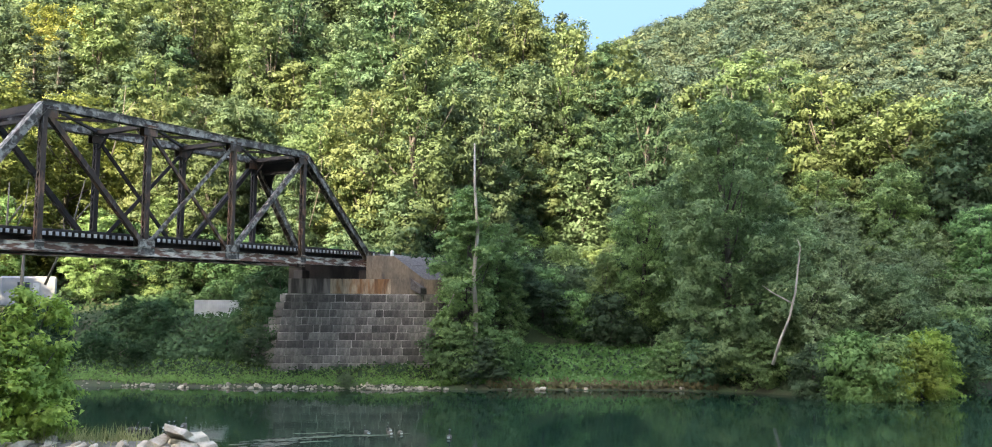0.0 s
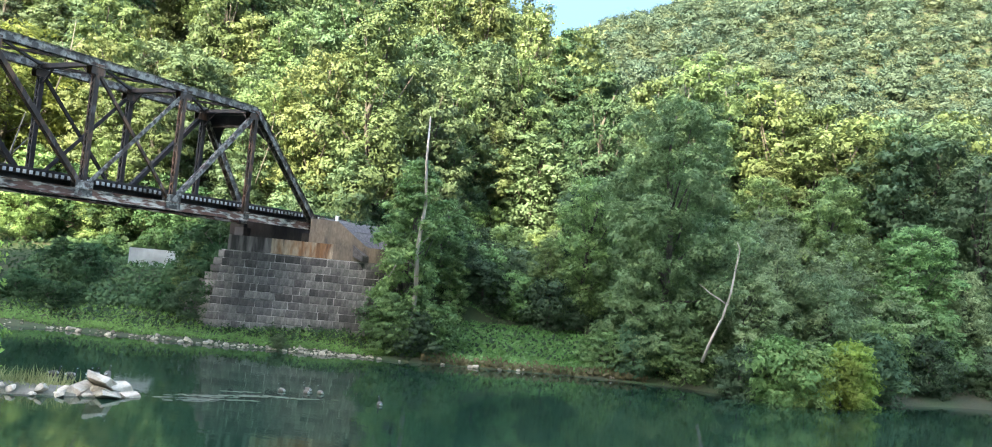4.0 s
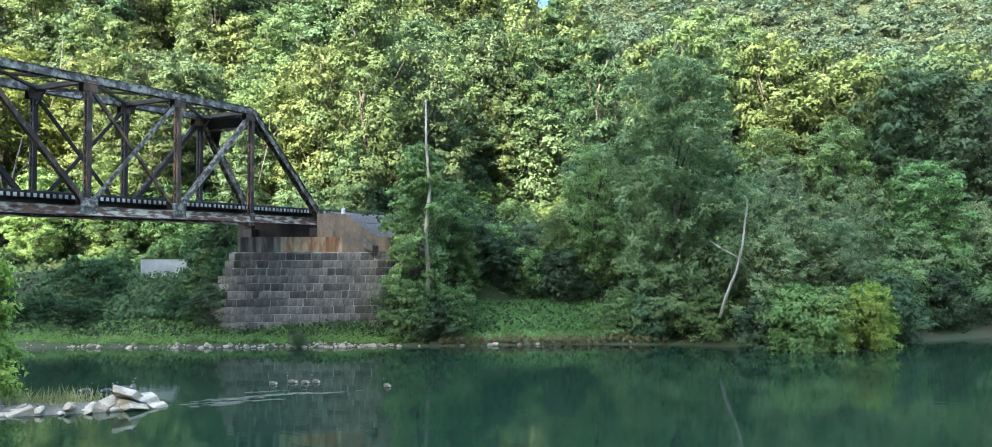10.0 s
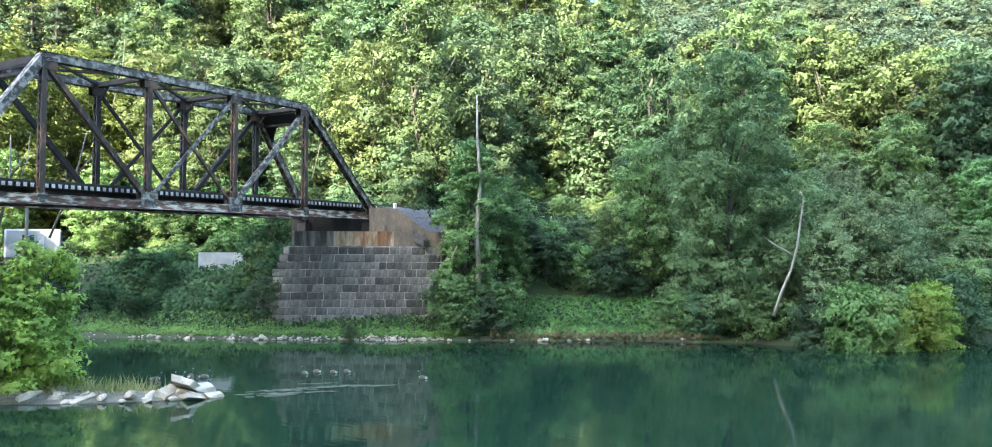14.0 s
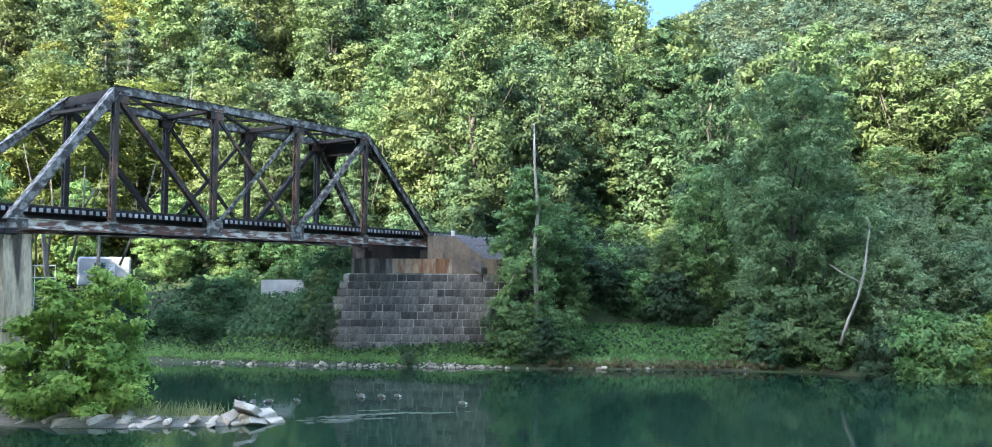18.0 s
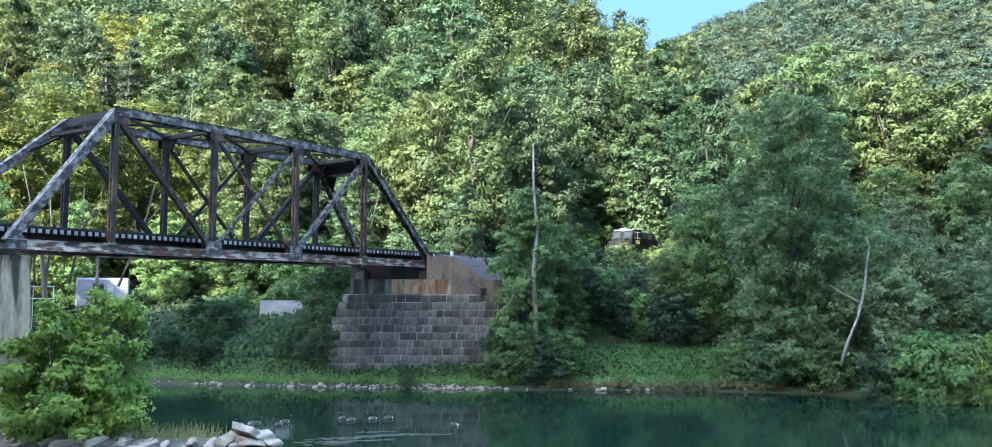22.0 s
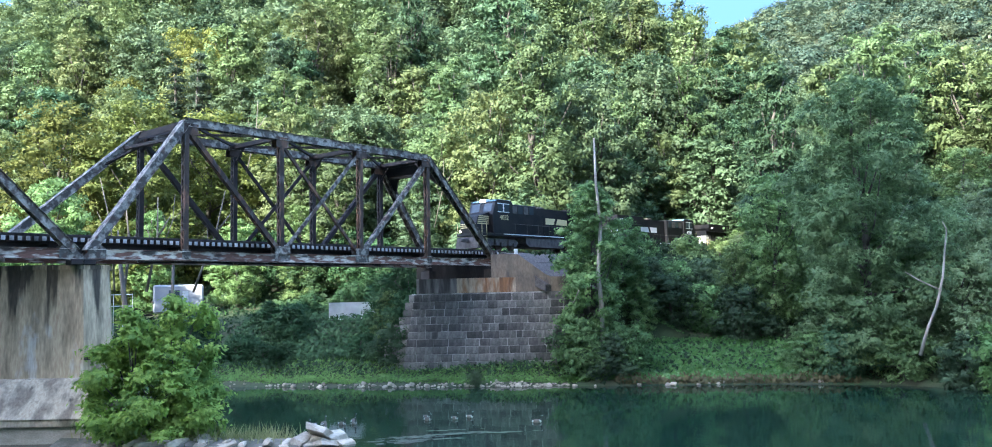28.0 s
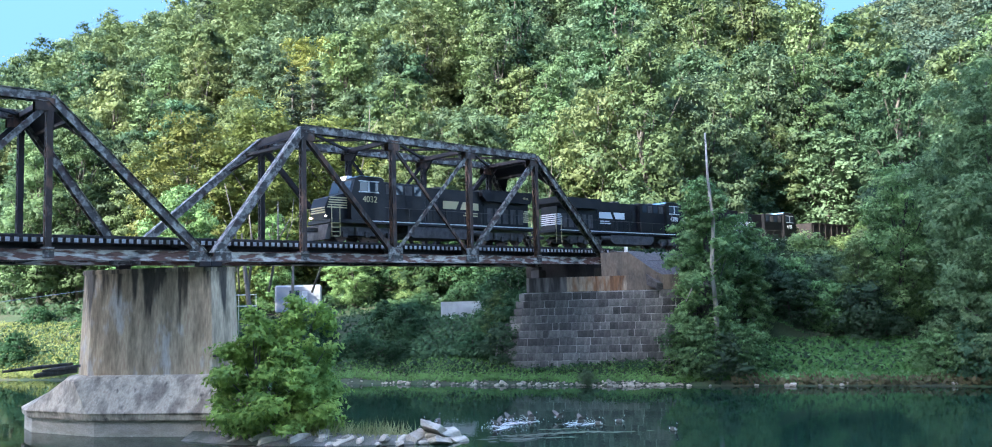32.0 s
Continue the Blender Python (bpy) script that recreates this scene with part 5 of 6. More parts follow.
for n in range(260):
    r = rng.choice((rng.uniform(-34, 3), rng.uniform(-16, 3), rng.uniform(-34, 26) if n % 4 == 0 else rng.uniform(-3, 2.5)))
    s = abs(rng.gauss(0.35, 0.35))
    x, y = place(r, s)
    stone = single("shore_stone", rng.choice(shore_meshes), SHORE_ROCK, "small tan stone on the far shore", "stone", pose(x, y, height(r, s) + 0.03, rng.uniform(-20, 20), rng.uniform(-20, 20), rng.uniform(0, 360)), "stones along the far shore")
    k = rng.uniform(0.22, 0.4) if n % 4 else rng.uniform(0.4, 0.85)
    stone.scale = (k, k, k)
x, y = place(11.0, 0.1)
tagged(single("shore_stone", rock_meshes[2], ROCK, "larger pale stone lying alone at the water line", "stone", pose(x, y, 0.12, 4, 3, 30)), group="stones along the far shore").scale = (1.2, 1.2, 0.9)
# seeding grass on the bar
g = np.random.default_rng(6)
count = 1500
along = g.uniform(0.12, 0.8, count)
at = np.stack([np.interp(along, np.linspace(0, 1, 6), [b[k] for b in BAR]) for k in (0, 1)], 1) + g.normal(size=(count, 2)) * 0.55 + np.array((0.5, 0.4))
base = np.concatenate([at, np.full((count, 1), 0.15)], 1)
lean = g.normal(size=(count, 3)) * 0.22
lean[:, 2] = 0.15 + 0.75 * g.uniform(0, 1, count) ** 2
side = np.stack([g.normal(size=count), g.normal(size=count), np.zeros(count)], 1)
side = side / np.linalg.norm(side, axis=1)[:, None] * 0.03
points = np.stack([base - side, base + side, base + lean * 0.7 + side * 0.8, base + lean], 1).reshape(-1, 3)
tagged(new("bar_grass", quads("bar_grass", points, DRYGRASS)), "tufts of seeding grass on the gravel bar", "grass", kind="stuff")
# floating weed: ragged mats, each of many torn scraps
for n, (x, y, long, wide, scraps) in enumerate(((31.2, 32.8, 1.3, 0.5, 46), (32.8, 33.2, 1.9, 0.4, 50), (34.6, 32.2, 1.9, 0.35, 40), (33.0, 31.7, 0.9, 0.15, 14), (36.4, 30.3, 1.5, 0.2, 22), (30.5, 34.1, 0.7, 0.2, 12), (35.2, 33.4, 1.2, 0.15, 16))):
    bm = bmesh.new()
    for k in range(scraps):
        cx, cy, r = rng.gauss(0, 0.5) * long, rng.gauss(0, 0.5) * wide, rng.uniform(0.05, 0.24)
        rim = [bm.verts.new((cx + math.cos(q * math.pi / 4) * r * rng.uniform(0.8, 2.2), cy + math.sin(q * math.pi / 4) * r * rng.uniform(0.3, 0.9), 0.008 + 0.0006 * k)) for q in range(8)]
        bm.faces.new(rim)
    mat_of_weed = single("floating_weed_mat", bm, WEED, "ragged mat of brownish weed floating on the river", "weed mat", pose(x, y, 0, 0, 0, -40), "floating weed mats", "stuff")

# ---- dead trees and driftwood ----
def stem(name, label, category, points, radii, twigs=(), mat=DEADWOOD):
    holder = thing(name, label, category)
    part("trunk", tube(bmesh.new(), points, radii, 9), mat, holder, smooth=True)
    for pts, rad in twigs:
        part("branch", tube(bmesh.new(), pts, rad, 6), mat, holder, smooth=True)
    return holder


px, py = place(5.75, 2.3)
stem("dead_tree", "tall bare bleached dead trunk standing in bushes", "dead tree", [(px, py, 0.4), (px + 0.12, py - 0.05, 6), (px - 0.02, py + 0.12, 9), (px + 0.2, py - 0.12, 13), (px + 0.08, py + 0.15, 16.5), (px + 0.15, py + 0.25, 20.3)], [0.22, 0.19, 0.17, 0.14, 0.11, 0.06],
     [([(px + 0.1, py, 7.6), (px - 0.4, py + 0.7, 8.0), (px - 0.8, py + 1.5, 7.7), (px - 1.0, py + 2.0, 6.6)], [0.1, 0.09, 0.07, 0.03]), ([(px + 0.12, py, 9.5), (px + 0.5, py - 0.6, 10.2)], [0.06, 0.02])])


def ray_place(way, d):
    return d * math.cos(radians(way)), d * math.sin(radians(way))


spots = [(14.35, 69.5, 2.4), (13.9, 69.3, 4.2), (13.3, 69.0, 6.0), (12.9, 68.8, 8.0), (12.7, 68.7, 10.0), (12.55, 68.7, 11.3), (12.75, 68.7, 11.9)]
stem("leaning_dead_trunk", "pale bare dead trunk leaning out over the river", "dead tree", [(*ray_place(a, d), z) for a, d, z in spots], [0.13, 0.11, 0.09, 0.08, 0.06, 0.045, 0.02],
     [([(*ray_place(13.0, 68.9), 7.0), (*ray_place(14.2, 68.8), 7.8), (*ray_place(14.9, 68.6), 8.4)], [0.07, 0.05, 0.02])])
for n, (a, d, z, rise, girth) in enumerate(((63.2, 88, 2.5, 9, 0.3), (60.6, 92, 3, 8, 0.22))):
    x, y = ray_place(a, d)
    stem("bare_leaning_tree", "grey leaning trunk with few leaves behind the pier", "tree", [(x, y, z), (x - 0.3, y + 0.2, z + rise * 0.4), (x - 0.9 + n * 0.8, y + 0.4, z + rise), (x - 1.0 + n * 1.2, y + 0.6, z + rise * 1.3)], [girth, girth * 0.85, girth * 0.6, girth * 0.2], mat=PALE_BARK)
for a, d, la, ld, z, g0 in ((77.2, 55.8, 73.6, 56.8, 3.95, 0.12), (75.6, 56.0, 73.4, 56.8, 3.6, 0.2), (75.2, 56.0, 73.2, 56.4, 3.85, 0.1)):
    stem("driftwood_log", "dark weathered log lodged on the pier's base", "log", [(*ray_place(a, d), z), (*ray_place((a + la) / 2, (d + ld) / 2), z + 0.1), (*ray_place(la, ld), z + 0.15)], [g0 * 0.6, g0, g0 * 0.8], mat=BARK)

x, y = ray_place(65.2, 53.2)
stem("lodged_branch", "dark broken branch caught against the pier", "branch", [(x - 0.5, y + 0.6, 4.35), (x + 0.1, y - 0.1, 4.5), (x + 0.5, y - 0.45, 4.42), (x + 0.85, y - 0.6, 4.6)], [0.1, 0.16, 0.12, 0.05], [([(x + 0.1, y - 0.1, 4.5), (x + 0.3, y - 0.5, 4.8)], [0.07, 0.02]), ([(x + 0.3, y - 0.3, 4.45), (x + 0.75, y - 0.4, 4.25)], [0.07, 0.02])], BARK)
for a0, e0, a1, e1, d, girth in ((59.6, 2.5, 57.7, 6.9, 84, 0.16), (62.3, 2.5, 61.7, 6.4, 88, 0.2), (61.6, 4.6, 60.7, 6.6, 86, 0.09), (63.6, 2.2, 63.5, 5.6, 92, 0.22), (64.1, 2.5, 65.0, 7.5, 90, 0.14), (56.4, 9.6, 55.7, 12.6, 108, 0.12), (44.3, 6.2, 43.6, 9.0, 96, 0.08)):
    (x0, y0), (x1, y1) = ray_place(a0, d), ray_place(a1, d)
    z0, z1 = EYE + d * math.tan(radians(e0)) - 3, EYE + d * math.tan(radians(e1))
    p, q = Vector((x0, y0, z0)), Vector((x1, y1, z1))
    middle = p.lerp(q, 0.55) + Vector((0.35, -0.2, 0.2))
    stem("bare_branching_tree", "pale bare trunk and boughs among the trees behind the bridge", "tree", [p, middle, q], [girth * 0.7, girth * 0.5, girth * 0.2],
         [([middle, middle + (q - p) * 0.2 + Vector((0.9, -0.4, 0.3))], [girth * 0.5, girth * 0.2]), ([p.lerp(middle, 0.7), middle + (q - p) * 0.1 + Vector((-1.0, 0.5, 0.4))], [girth * 0.4, girth * 0.1])], PALE_BARK)

# ---- yard behind the bank ----
camper = thing("camper_trailer", "white camper trailer parked among the trees", "camper", pose(50.2, 88.6, height(*(lambda x, y: (ALONG.x * x + ALONG.y * y, INLAND.x * x + INLAND.y * y - shore(ALONG.x * x + ALONG.y * y)))(50.2, 88.6)), 0, 0, -28))
part("body", boxed(-2.6, 2.6, -1.15, 1.15, 0.8, 3.9, bevel=0.18), OFFWHITE, camper)
part("window", boxed(-1.0, 0.1, -1.19, -1.14, 2.6, 3.3, bevel=0.01), GLASS, camper)
part("door", boxed(0.4, 1.0, -1.19, -1.14, 1.3, 3.2, bevel=0.01), SHEET, camper)
for x in (-0.6, 0.3):
    bm = bmesh.new()
    bmesh.ops.create_cone(bm, cap_ends=True, segments=18, radius1=0.36, radius2=0.36, depth=0.22, matrix=pose(x, -1.0, 0.36, 90))
    part("wheel", bm, TIE, camper)
part("tow_bar", boxed(-3.8, -2.6, -0.08, 0.08, 0.55, 0.75), STEEL_DARK, camper)
for x in (-1.8, 1.8):
    part("leg_stand", boxed(x - 0.06, x + 0.06, -0.9, -0.78, 0.0, 0.95), STEEL_DARK, camper)
gate = thing("pipe_rack", "white painted pipe frame beside the camper", "rack", pose(42.8, 87.2, 4.0, 0, 0, -28))
for x in (-1.4, -0.5, 0.4, 1.3):
    part("post", tube(bmesh.new(), [(x, 0, -0.4), (x, 0, 4.3)], [0.035, 0.035], 8), WHITE, gate)
for z in (3.0, 4.2):
    part("rail", tube(bmesh.new(), [(-1.45, 0, z), (1.35, 0, z)], [0.05, 0.05], 8), WHITE, gate)
bm = bmesh.new()
rows = []
for k in range(61):
    x = -3.0 + 0.1 * k
    rows.append([bm.verts.new((x, 0.025 * (k % 2), z)) for z in (-1.2, 0.6)])
for a, b in zip(rows, rows[1:]):
    bm.faces.new((a[0], b[0], b[1], a[1]))
bmesh.ops.solidify(bm, geom=bm.faces[:], thickness=0.01)
single("metal_fence", bm, SHEET, "low pale corrugated metal fence behind the brush", "fence", pose(59.0, 68.7, 6.3, 0, 0, -42))


# ---- cable over the meadow ----
spots = [(88.0, 76, 7.2), (82.0, 78, 7.4), (77.5, 80, 7.95), (73.1, 84, 8.8), (68.0, 90, 10.4)]
single("utility_cable", tube(bmesh.new(), [(*ray_place(a, d), z) for a, d, z in spots], [0.025] * 5, 6), OFFWHITE, "thin pale overhead cable slung across the meadow", "cable")

# ---- train: three locomotives and a wagon; the second and third run cab last ----
def letters(name, text, size, mat, parent, m, depth=0.01):
    curve = bpy.data.curves.new(name, "FONT")
    curve.body, curve.size, curve.extrude, curve.align_x, curve.align_y = text, size, depth, "CENTER", "CENTER"
    temp = new("temp", curve)
    data = bpy.data.meshes.new_from_object(temp.evaluated_get(bpy.context.evaluated_depsgraph_get()))
    bpy.data.objects.remove(temp)
    data.materials.clear()
    data.materials.append(mat)
    ob = part(name, data, mat, parent)
    ob.matrix_basis = m
    return ob


WHEELS = []


def both_flanks(holder):
    """Repeats on the far flank what stands on the near one."""
    for ob in list(holder.children):
        if ob.type == "MESH" and not ob.name.startswith("road_number") and max(v.co.y for v in ob.data.vertices) < -0.5:
            data = ob.data.copy()
            data.transform(Matrix.Scale(-1, 4, (0, 1, 0)))
            data.flip_normals()
            part(ob.name.split(".")[0], data, None, holder)


def locomotive(number, mark, stripe):
    """A six-axle freight locomotive. x runs from its nose backwards, y from its near side across, z up from the rail."""
    loco = thing("locomotive", "black six-axle diesel freight locomotive with pale striped nose", "locomotive", group="locomotives of the train")
    part("frame", boxed(1.1, 21.2, -1.5, 1.5, 1.28, 1.55, bevel=0.03), BLACK, loco)
    part("sill_stripe", boxed(4.2, 20.6, -1.512, -1.5, 1.46, 1.53), WHITE, loco, "white reflective sill stripe")
    part("fuel_tank", prism(bmesh.new(), ((7.6, 1.25), (7.6, 0.75), (8.1, 0.42), (13.4, 0.42), (13.9, 0.75), (13.9, 1.25)), -1.42, 1.42), GRIME, loco)
    part("air_reservoir", tube(bmesh.new(), [(13.95, -1.25, 0.95), (15.2, -1.25, 0.95)], [0.2, 0.2], 12), GRIME, loco)
    nose = part("nose", prism(bmesh.new(), ((1.1, 1.55), (1.0, 2.4), (1.25, 3.05), (2.7, 3.45), (2.9, 3.45), (2.9, 1.55)), -0.98, 0.98), BLACK, loco)
    part("cab", prism(bmesh.new(), ((2.75, 1.55), (2.75, 3.3), (3.1, 4.45), (3.5, 4.62), (5.3, 4.62), (5.5, 4.45), (5.5, 1.55)), -1.5, 1.5), BLACK, loco)
    part("cab_roof", prism(bmesh.new(), ((3.05, 4.5), (3.5, 4.66), (5.35, 4.66), (5.6, 4.5)), -1.42, 1.42), SKY_SHEEN, loco, "cab roof in pale blue for the reflected sky")
    for x0, x1 in ((3.45, 4.15), (4.3, 5.0)):
        part("side_window", boxed(x0, x1, -1.525, -1.49, 3.55, 4.25, bevel=0.01), GLASS, loco)
    part("window_frame", box(box(boxed(3.38, 5.07, -1.52, -1.5, 4.25, 4.31), 3.38, 5.07, -1.52, -1.5, 3.49, 3.55), 4.15, 4.3, -1.52, -1.5, 3.55, 4.25), WHITE, loco)
    for y in (-0.75, 0.75):
        part("windscreen", prism(bmesh.new(), ((2.80, 3.55), (3.04, 4.3), (3.06, 4.3), (2.82, 3.55)), y - 0.5, y + 0.5), GLASS, loco)
    hood = part("engine_hood", prism(bmesh.new(), ((5.5, 1.55), (5.5, 4.42), (6.0, 4.42), (6.05, 4.25), (15.4, 4.25), (15.4, 1.55)), -0.95, 0.95), BLACK, loco)
    for y in (-0.2, 0.2):
        part("headlight", tube(bmesh.new(), [(3.16, y, 4.56), (3.0, y, 4.56)], [0.13, 0.13], 12), LAMP if mark else GLASS, loco)
    part("headlight_housing", boxed(3.08, 3.6, -0.42, 0.42, 4.42, 4.74, bevel=0.04), WHITE, loco)
    part("equipment_cabinet", boxed(5.5, 9.4, -1.3, 1.3, 1.56, 4.36, bevel=0.06), BLACK, loco)
    for k in range(4):
        part("intake_grille", boxed(5.8 + 0.85 * k, 6.45 + 0.85 * k, -1.32, -1.28, 3.5, 4.2, bevel=0.01), GLASS if k % 2 else GRIME, loco)
    part("radiator", prism(bmesh.new(), ((15.4, 3.5), (15.0, 3.9), (15.0, 4.4), (20.5, 4.4), (20.5, 3.9), (20.2, 3.5)), -1.42, 1.42), BLACK, loco)
    part("radiator_body", boxed(15.4, 20.4, -0.98, 0.98, 1.56, 3.6, bevel=0.03), BLACK, loco)
    for k in range(9):
        part("hood_door", boxed(9.7 + 0.62 * k, 10.24 + 0.62 * k, -0.975, -0.948, 1.8, 3.6, bevel=0.006), BLACK, loco)
    for k in range(5):
        part("rear_louvre", boxed(15.8 + 0.85 * k, 16.4 + 0.85 * k, -1.0, -0.975, 1.8, 3.0, bevel=0.006), GRIME, loco)
    part("exhaust_stack", boxed(11.2, 12.0, -0.3, 0.3, 4.25, 4.5, bevel=0.03), GRIME, loco)
    part("horn", boxed(5.9, 6.4, -0.15, 0.15, 4.42, 4.62, bevel=0.03), GRIME, loco)
    for k in range(5):
        part("nose_stripe", boxed(1.15 + 0.05 * k, 2.85, -0.995, -0.98, 2.35 + 0.17 * k, 2.43 + 0.17 * k), CREAM, loco)
        part("front_stripe", boxed(0.98 + (0.06 * k if k > 2 else 0), 1.06 + (0.06 * k if k > 2 else 0), -0.9, 0.9, 2.0 + 0.16 * k, 2.08 + 0.16 * k), CREAM, loco)
    for k in range(6):  # the long hood's end
        part("side_stripe", boxed(19.3 + 0.12 * k, 20.42, -0.995, -0.98, 2.0 + 0.17 * k, 2.09 + 0.17 * k), CREAM if stripe else WHITE, loco)
        part("end_stripe", boxed(20.4, 20.42, -0.9, 0.9, 2.0 + 0.17 * k, 2.09 + 0.17 * k), CREAM if stripe else WHITE, loco)
    part("snow_plough", prism(bmesh.new(), ((0.75, 0.15), (1.15, 0.15), (1.25, 1.2), (1.0, 1.2)), -1.35, 1.35), GRIME, loco)
    part("coupler", boxed(0.0, 1.1, -0.16, 0.16, 0.7, 1.0, bevel=0.05), GRIME, loco)
    part("coupler", boxed(21.2, 22.2, -0.16, 0.16, 0.7, 1.0, bevel=0.05), GRIME, loco)
    for y in (-1.0, 1.0):
        part("ditch_light", tube(bmesh.new(), [(0.98, y, 1.75), (1.08, y, 1.75)], [0.07, 0.07], 12), LAMP if mark else GLASS, loco)
    for y in (-0.14, 0.14):
        part("headlight", tube(bmesh.new(), [(2.98, y, 4.38), (3.1, y, 4.38)], [0.08, 0.08], 12), GLASS, loco)
    for x0 in (1.25, 20.5):
        for k in range(4):
            part("step", boxed(x0, x0 + 0.55, -1.5, -1.2, 0.35 + 0.3 * k, 0.39 + 0.3 * k), CREAM if stripe else GRIME, loco)
        for dx in (-0.05, 0.6):
            part("grab_rail", tube(bmesh.new(), [(x0 + dx, -1.48, 0.4), (x0 + dx, -1.48, 2.45)], [0.03, 0.03], 6), CREAM, loco)
    part("handrail", tube(bmesh.new(), [(5.6, -1.46, 2.5), (20.6, -1.46, 2.5)], [0.022, 0.022], 6), GRIME, loco)
    for k in range(9):
        part("stanchion", tube(bmesh.new(), [(6.0 + 1.75 * k, -1.46, 1.55), (6.0 + 1.75 * k, -1.46, 2.5)], [0.02, 0.02], 6), GRIME, loco)
    for start in (2.0, 15.0):
        truck = part("truck", prism(bmesh.new(), ((start - 0.3, 0.75), (start + 0.2, 1.05), (start + 4.2, 1.05), (start + 4.7, 0.75), (start + 4.3, 0.45), (start + 0.1, 0.45)), -1.2, 1.2), GRIME, loco)
        for k in range(3):
            x = start + 0.35 + 1.85 * k
            axle = part("wheelset", wheel_mesh, RAIL, truck)
            axle.location = (x, 0, 0.53)
            WHEELS.append((axle, x))
            part("axle_box", boxed(x - 0.22, x + 0.22, -1.36, -1.2, 0.32, 0.75, bevel=0.04), GRIME, truck)
        for k in range(2):
            part("spring", tube(bmesh.new(), [(start + 1.27 + 1.85 * k, -1.3, 0.5), (start + 1.27 + 1.85 * k, -1.3, 1.0)], [0.14, 0.14], 10), GRIME, truck)
    letters("road_number", number, 0.62, CREAM if stripe else WHITE, loco, pose(4.3, -1.52, 3.0, 90, 0, 0))
    letters("road_number", number, 0.3, CREAM if stripe else WHITE, loco, pose(19.7, -1.44, 3.9, 90, 0, 0))
    if not stripe:  # the other flank shows where the engine runs cab last
        letters("road_number", number, 0.3, WHITE, loco, pose(19.7, 1.44, 3.9, 90, 0, 180))
        letters("road_number", number, 0.62, WHITE, loco, pose(4.3, 1.52, 3.0, 90, 0, 180))
    tone = CREAM if stripe else WHITE
    part("logo", prism(bmesh.new(), ((11.3, 2.75), (11.3, 3.35), (12.9, 3.35), (12.6, 2.75)), -0.99, -0.978), tone, loco, "pale logo shape on the hood")
    part("logo", prism(bmesh.new(), ((13.0, 2.75), (13.3, 3.35), (14.9, 3.3), (14.9, 2.75)), -0.99, -0.978), tone, loco, "pale logo shape on the hood")
    part("lettering", box(boxed(13.5, 14.8, -0.99, -0.978, 2.45, 2.55), 13.3, 14.8, -0.99, -0.978, 2.25, 2.35), tone, loco, "unreadable small lettering")
    for ob in [loco] + [c for c in loco.children if c.name.startswith("truck")]:
        both_flanks(ob)
    return loco


bm = bmesh.new()
for y in (-0.75, 0.75):
    tube(bm, [(0, y - 0.07, 0), (0, y + 0.07, 0)], [0.53, 0.53], 24)
tube(bm, [(0, -0.9, 0), (0, 0.9, 0)], [0.1, 0.1], 10)
for k in range(6):
    a = k * math.pi / 3
    box(bm, math.cos(a) * 0.3 - 0.04, math.cos(a) * 0.3 + 0.04, -0.85, -0.81, math.sin(a) * 0.3 - 0.04, math.sin(a) * 0.3 + 0.04)
wheel_mesh = mesh_from("wheelset", bm, RAIL)
LOCOS = [(locomotive("4032", True, True), 0.0, False), (locomotive("4380", False, False), 22.3, True), (locomotive("4121", False, False), 44.6, True)]
wagon = thing("hopper_wagon", "dark grey open hopper wagon behind the locomotives", "wagon")
part("body", prism(bmesh.new(), ((0.9, 1.2), (0.9, 3.7), (14.6, 3.7), (14.6, 1.2), (12.6, 0.7), (2.9, 0.7)), -1.5, 1.5), STEEL_DARK, wagon)
part("top_sill", box(boxed(0.85, 14.65, -1.56, -1.5, 3.55, 3.75), 0.85, 14.65, 1.5, 1.56, 3.55, 3.75), STEEL_DARK, wagon)
for k in range(10):
    part("side_rib", boxed(1.2 + 1.45 * k, 1.35 + 1.45 * k, -1.58, -1.5, 1.25, 3.55), STEEL_DARK, wagon)
for start in (1.7, 11.4):
    truck = part("truck", boxed(start - 0.2, start + 2.4, -1.2, 1.2, 0.4, 0.8, bevel=0.1), GRIME, wagon)
    for k in range(2):
        axle = part("wheelset", wheel_mesh, RAIL, truck)
        axle.location = (start + 0.2 + 1.8 * k, 0, 0.53)
part("coupler", boxed(0.0, 0.9, -0.15, 0.15, 0.7, 1.0), GRIME, wagon)
part("coupler", boxed(14.6, 15.4, -0.15, 0.15, 0.7, 1.0), GRIME, wagon)

# ---- geese ----
GOOSE_BODY = material("brown_goose_feathers", (0.17, 0.145, 0.12), 0.85, 0, (0.1, 0.085, 0.07), 9, 0.6, 40, 0.4, 0.2, 30)
GOOSE_DARK = plain("black_goose_feathers", (0.02, 0.02, 0.02), 0.6)


def egg(bm, centre, sx, sy, sz, rings=8, sides=10):
    bmesh.ops.create_uvsphere(bm, u_segments=sides, v_segments=rings, radius=1, matrix=Matrix.Translation(centre) @ Matrix.Diagonal((sx, sy, sz, 1)))
    return bm


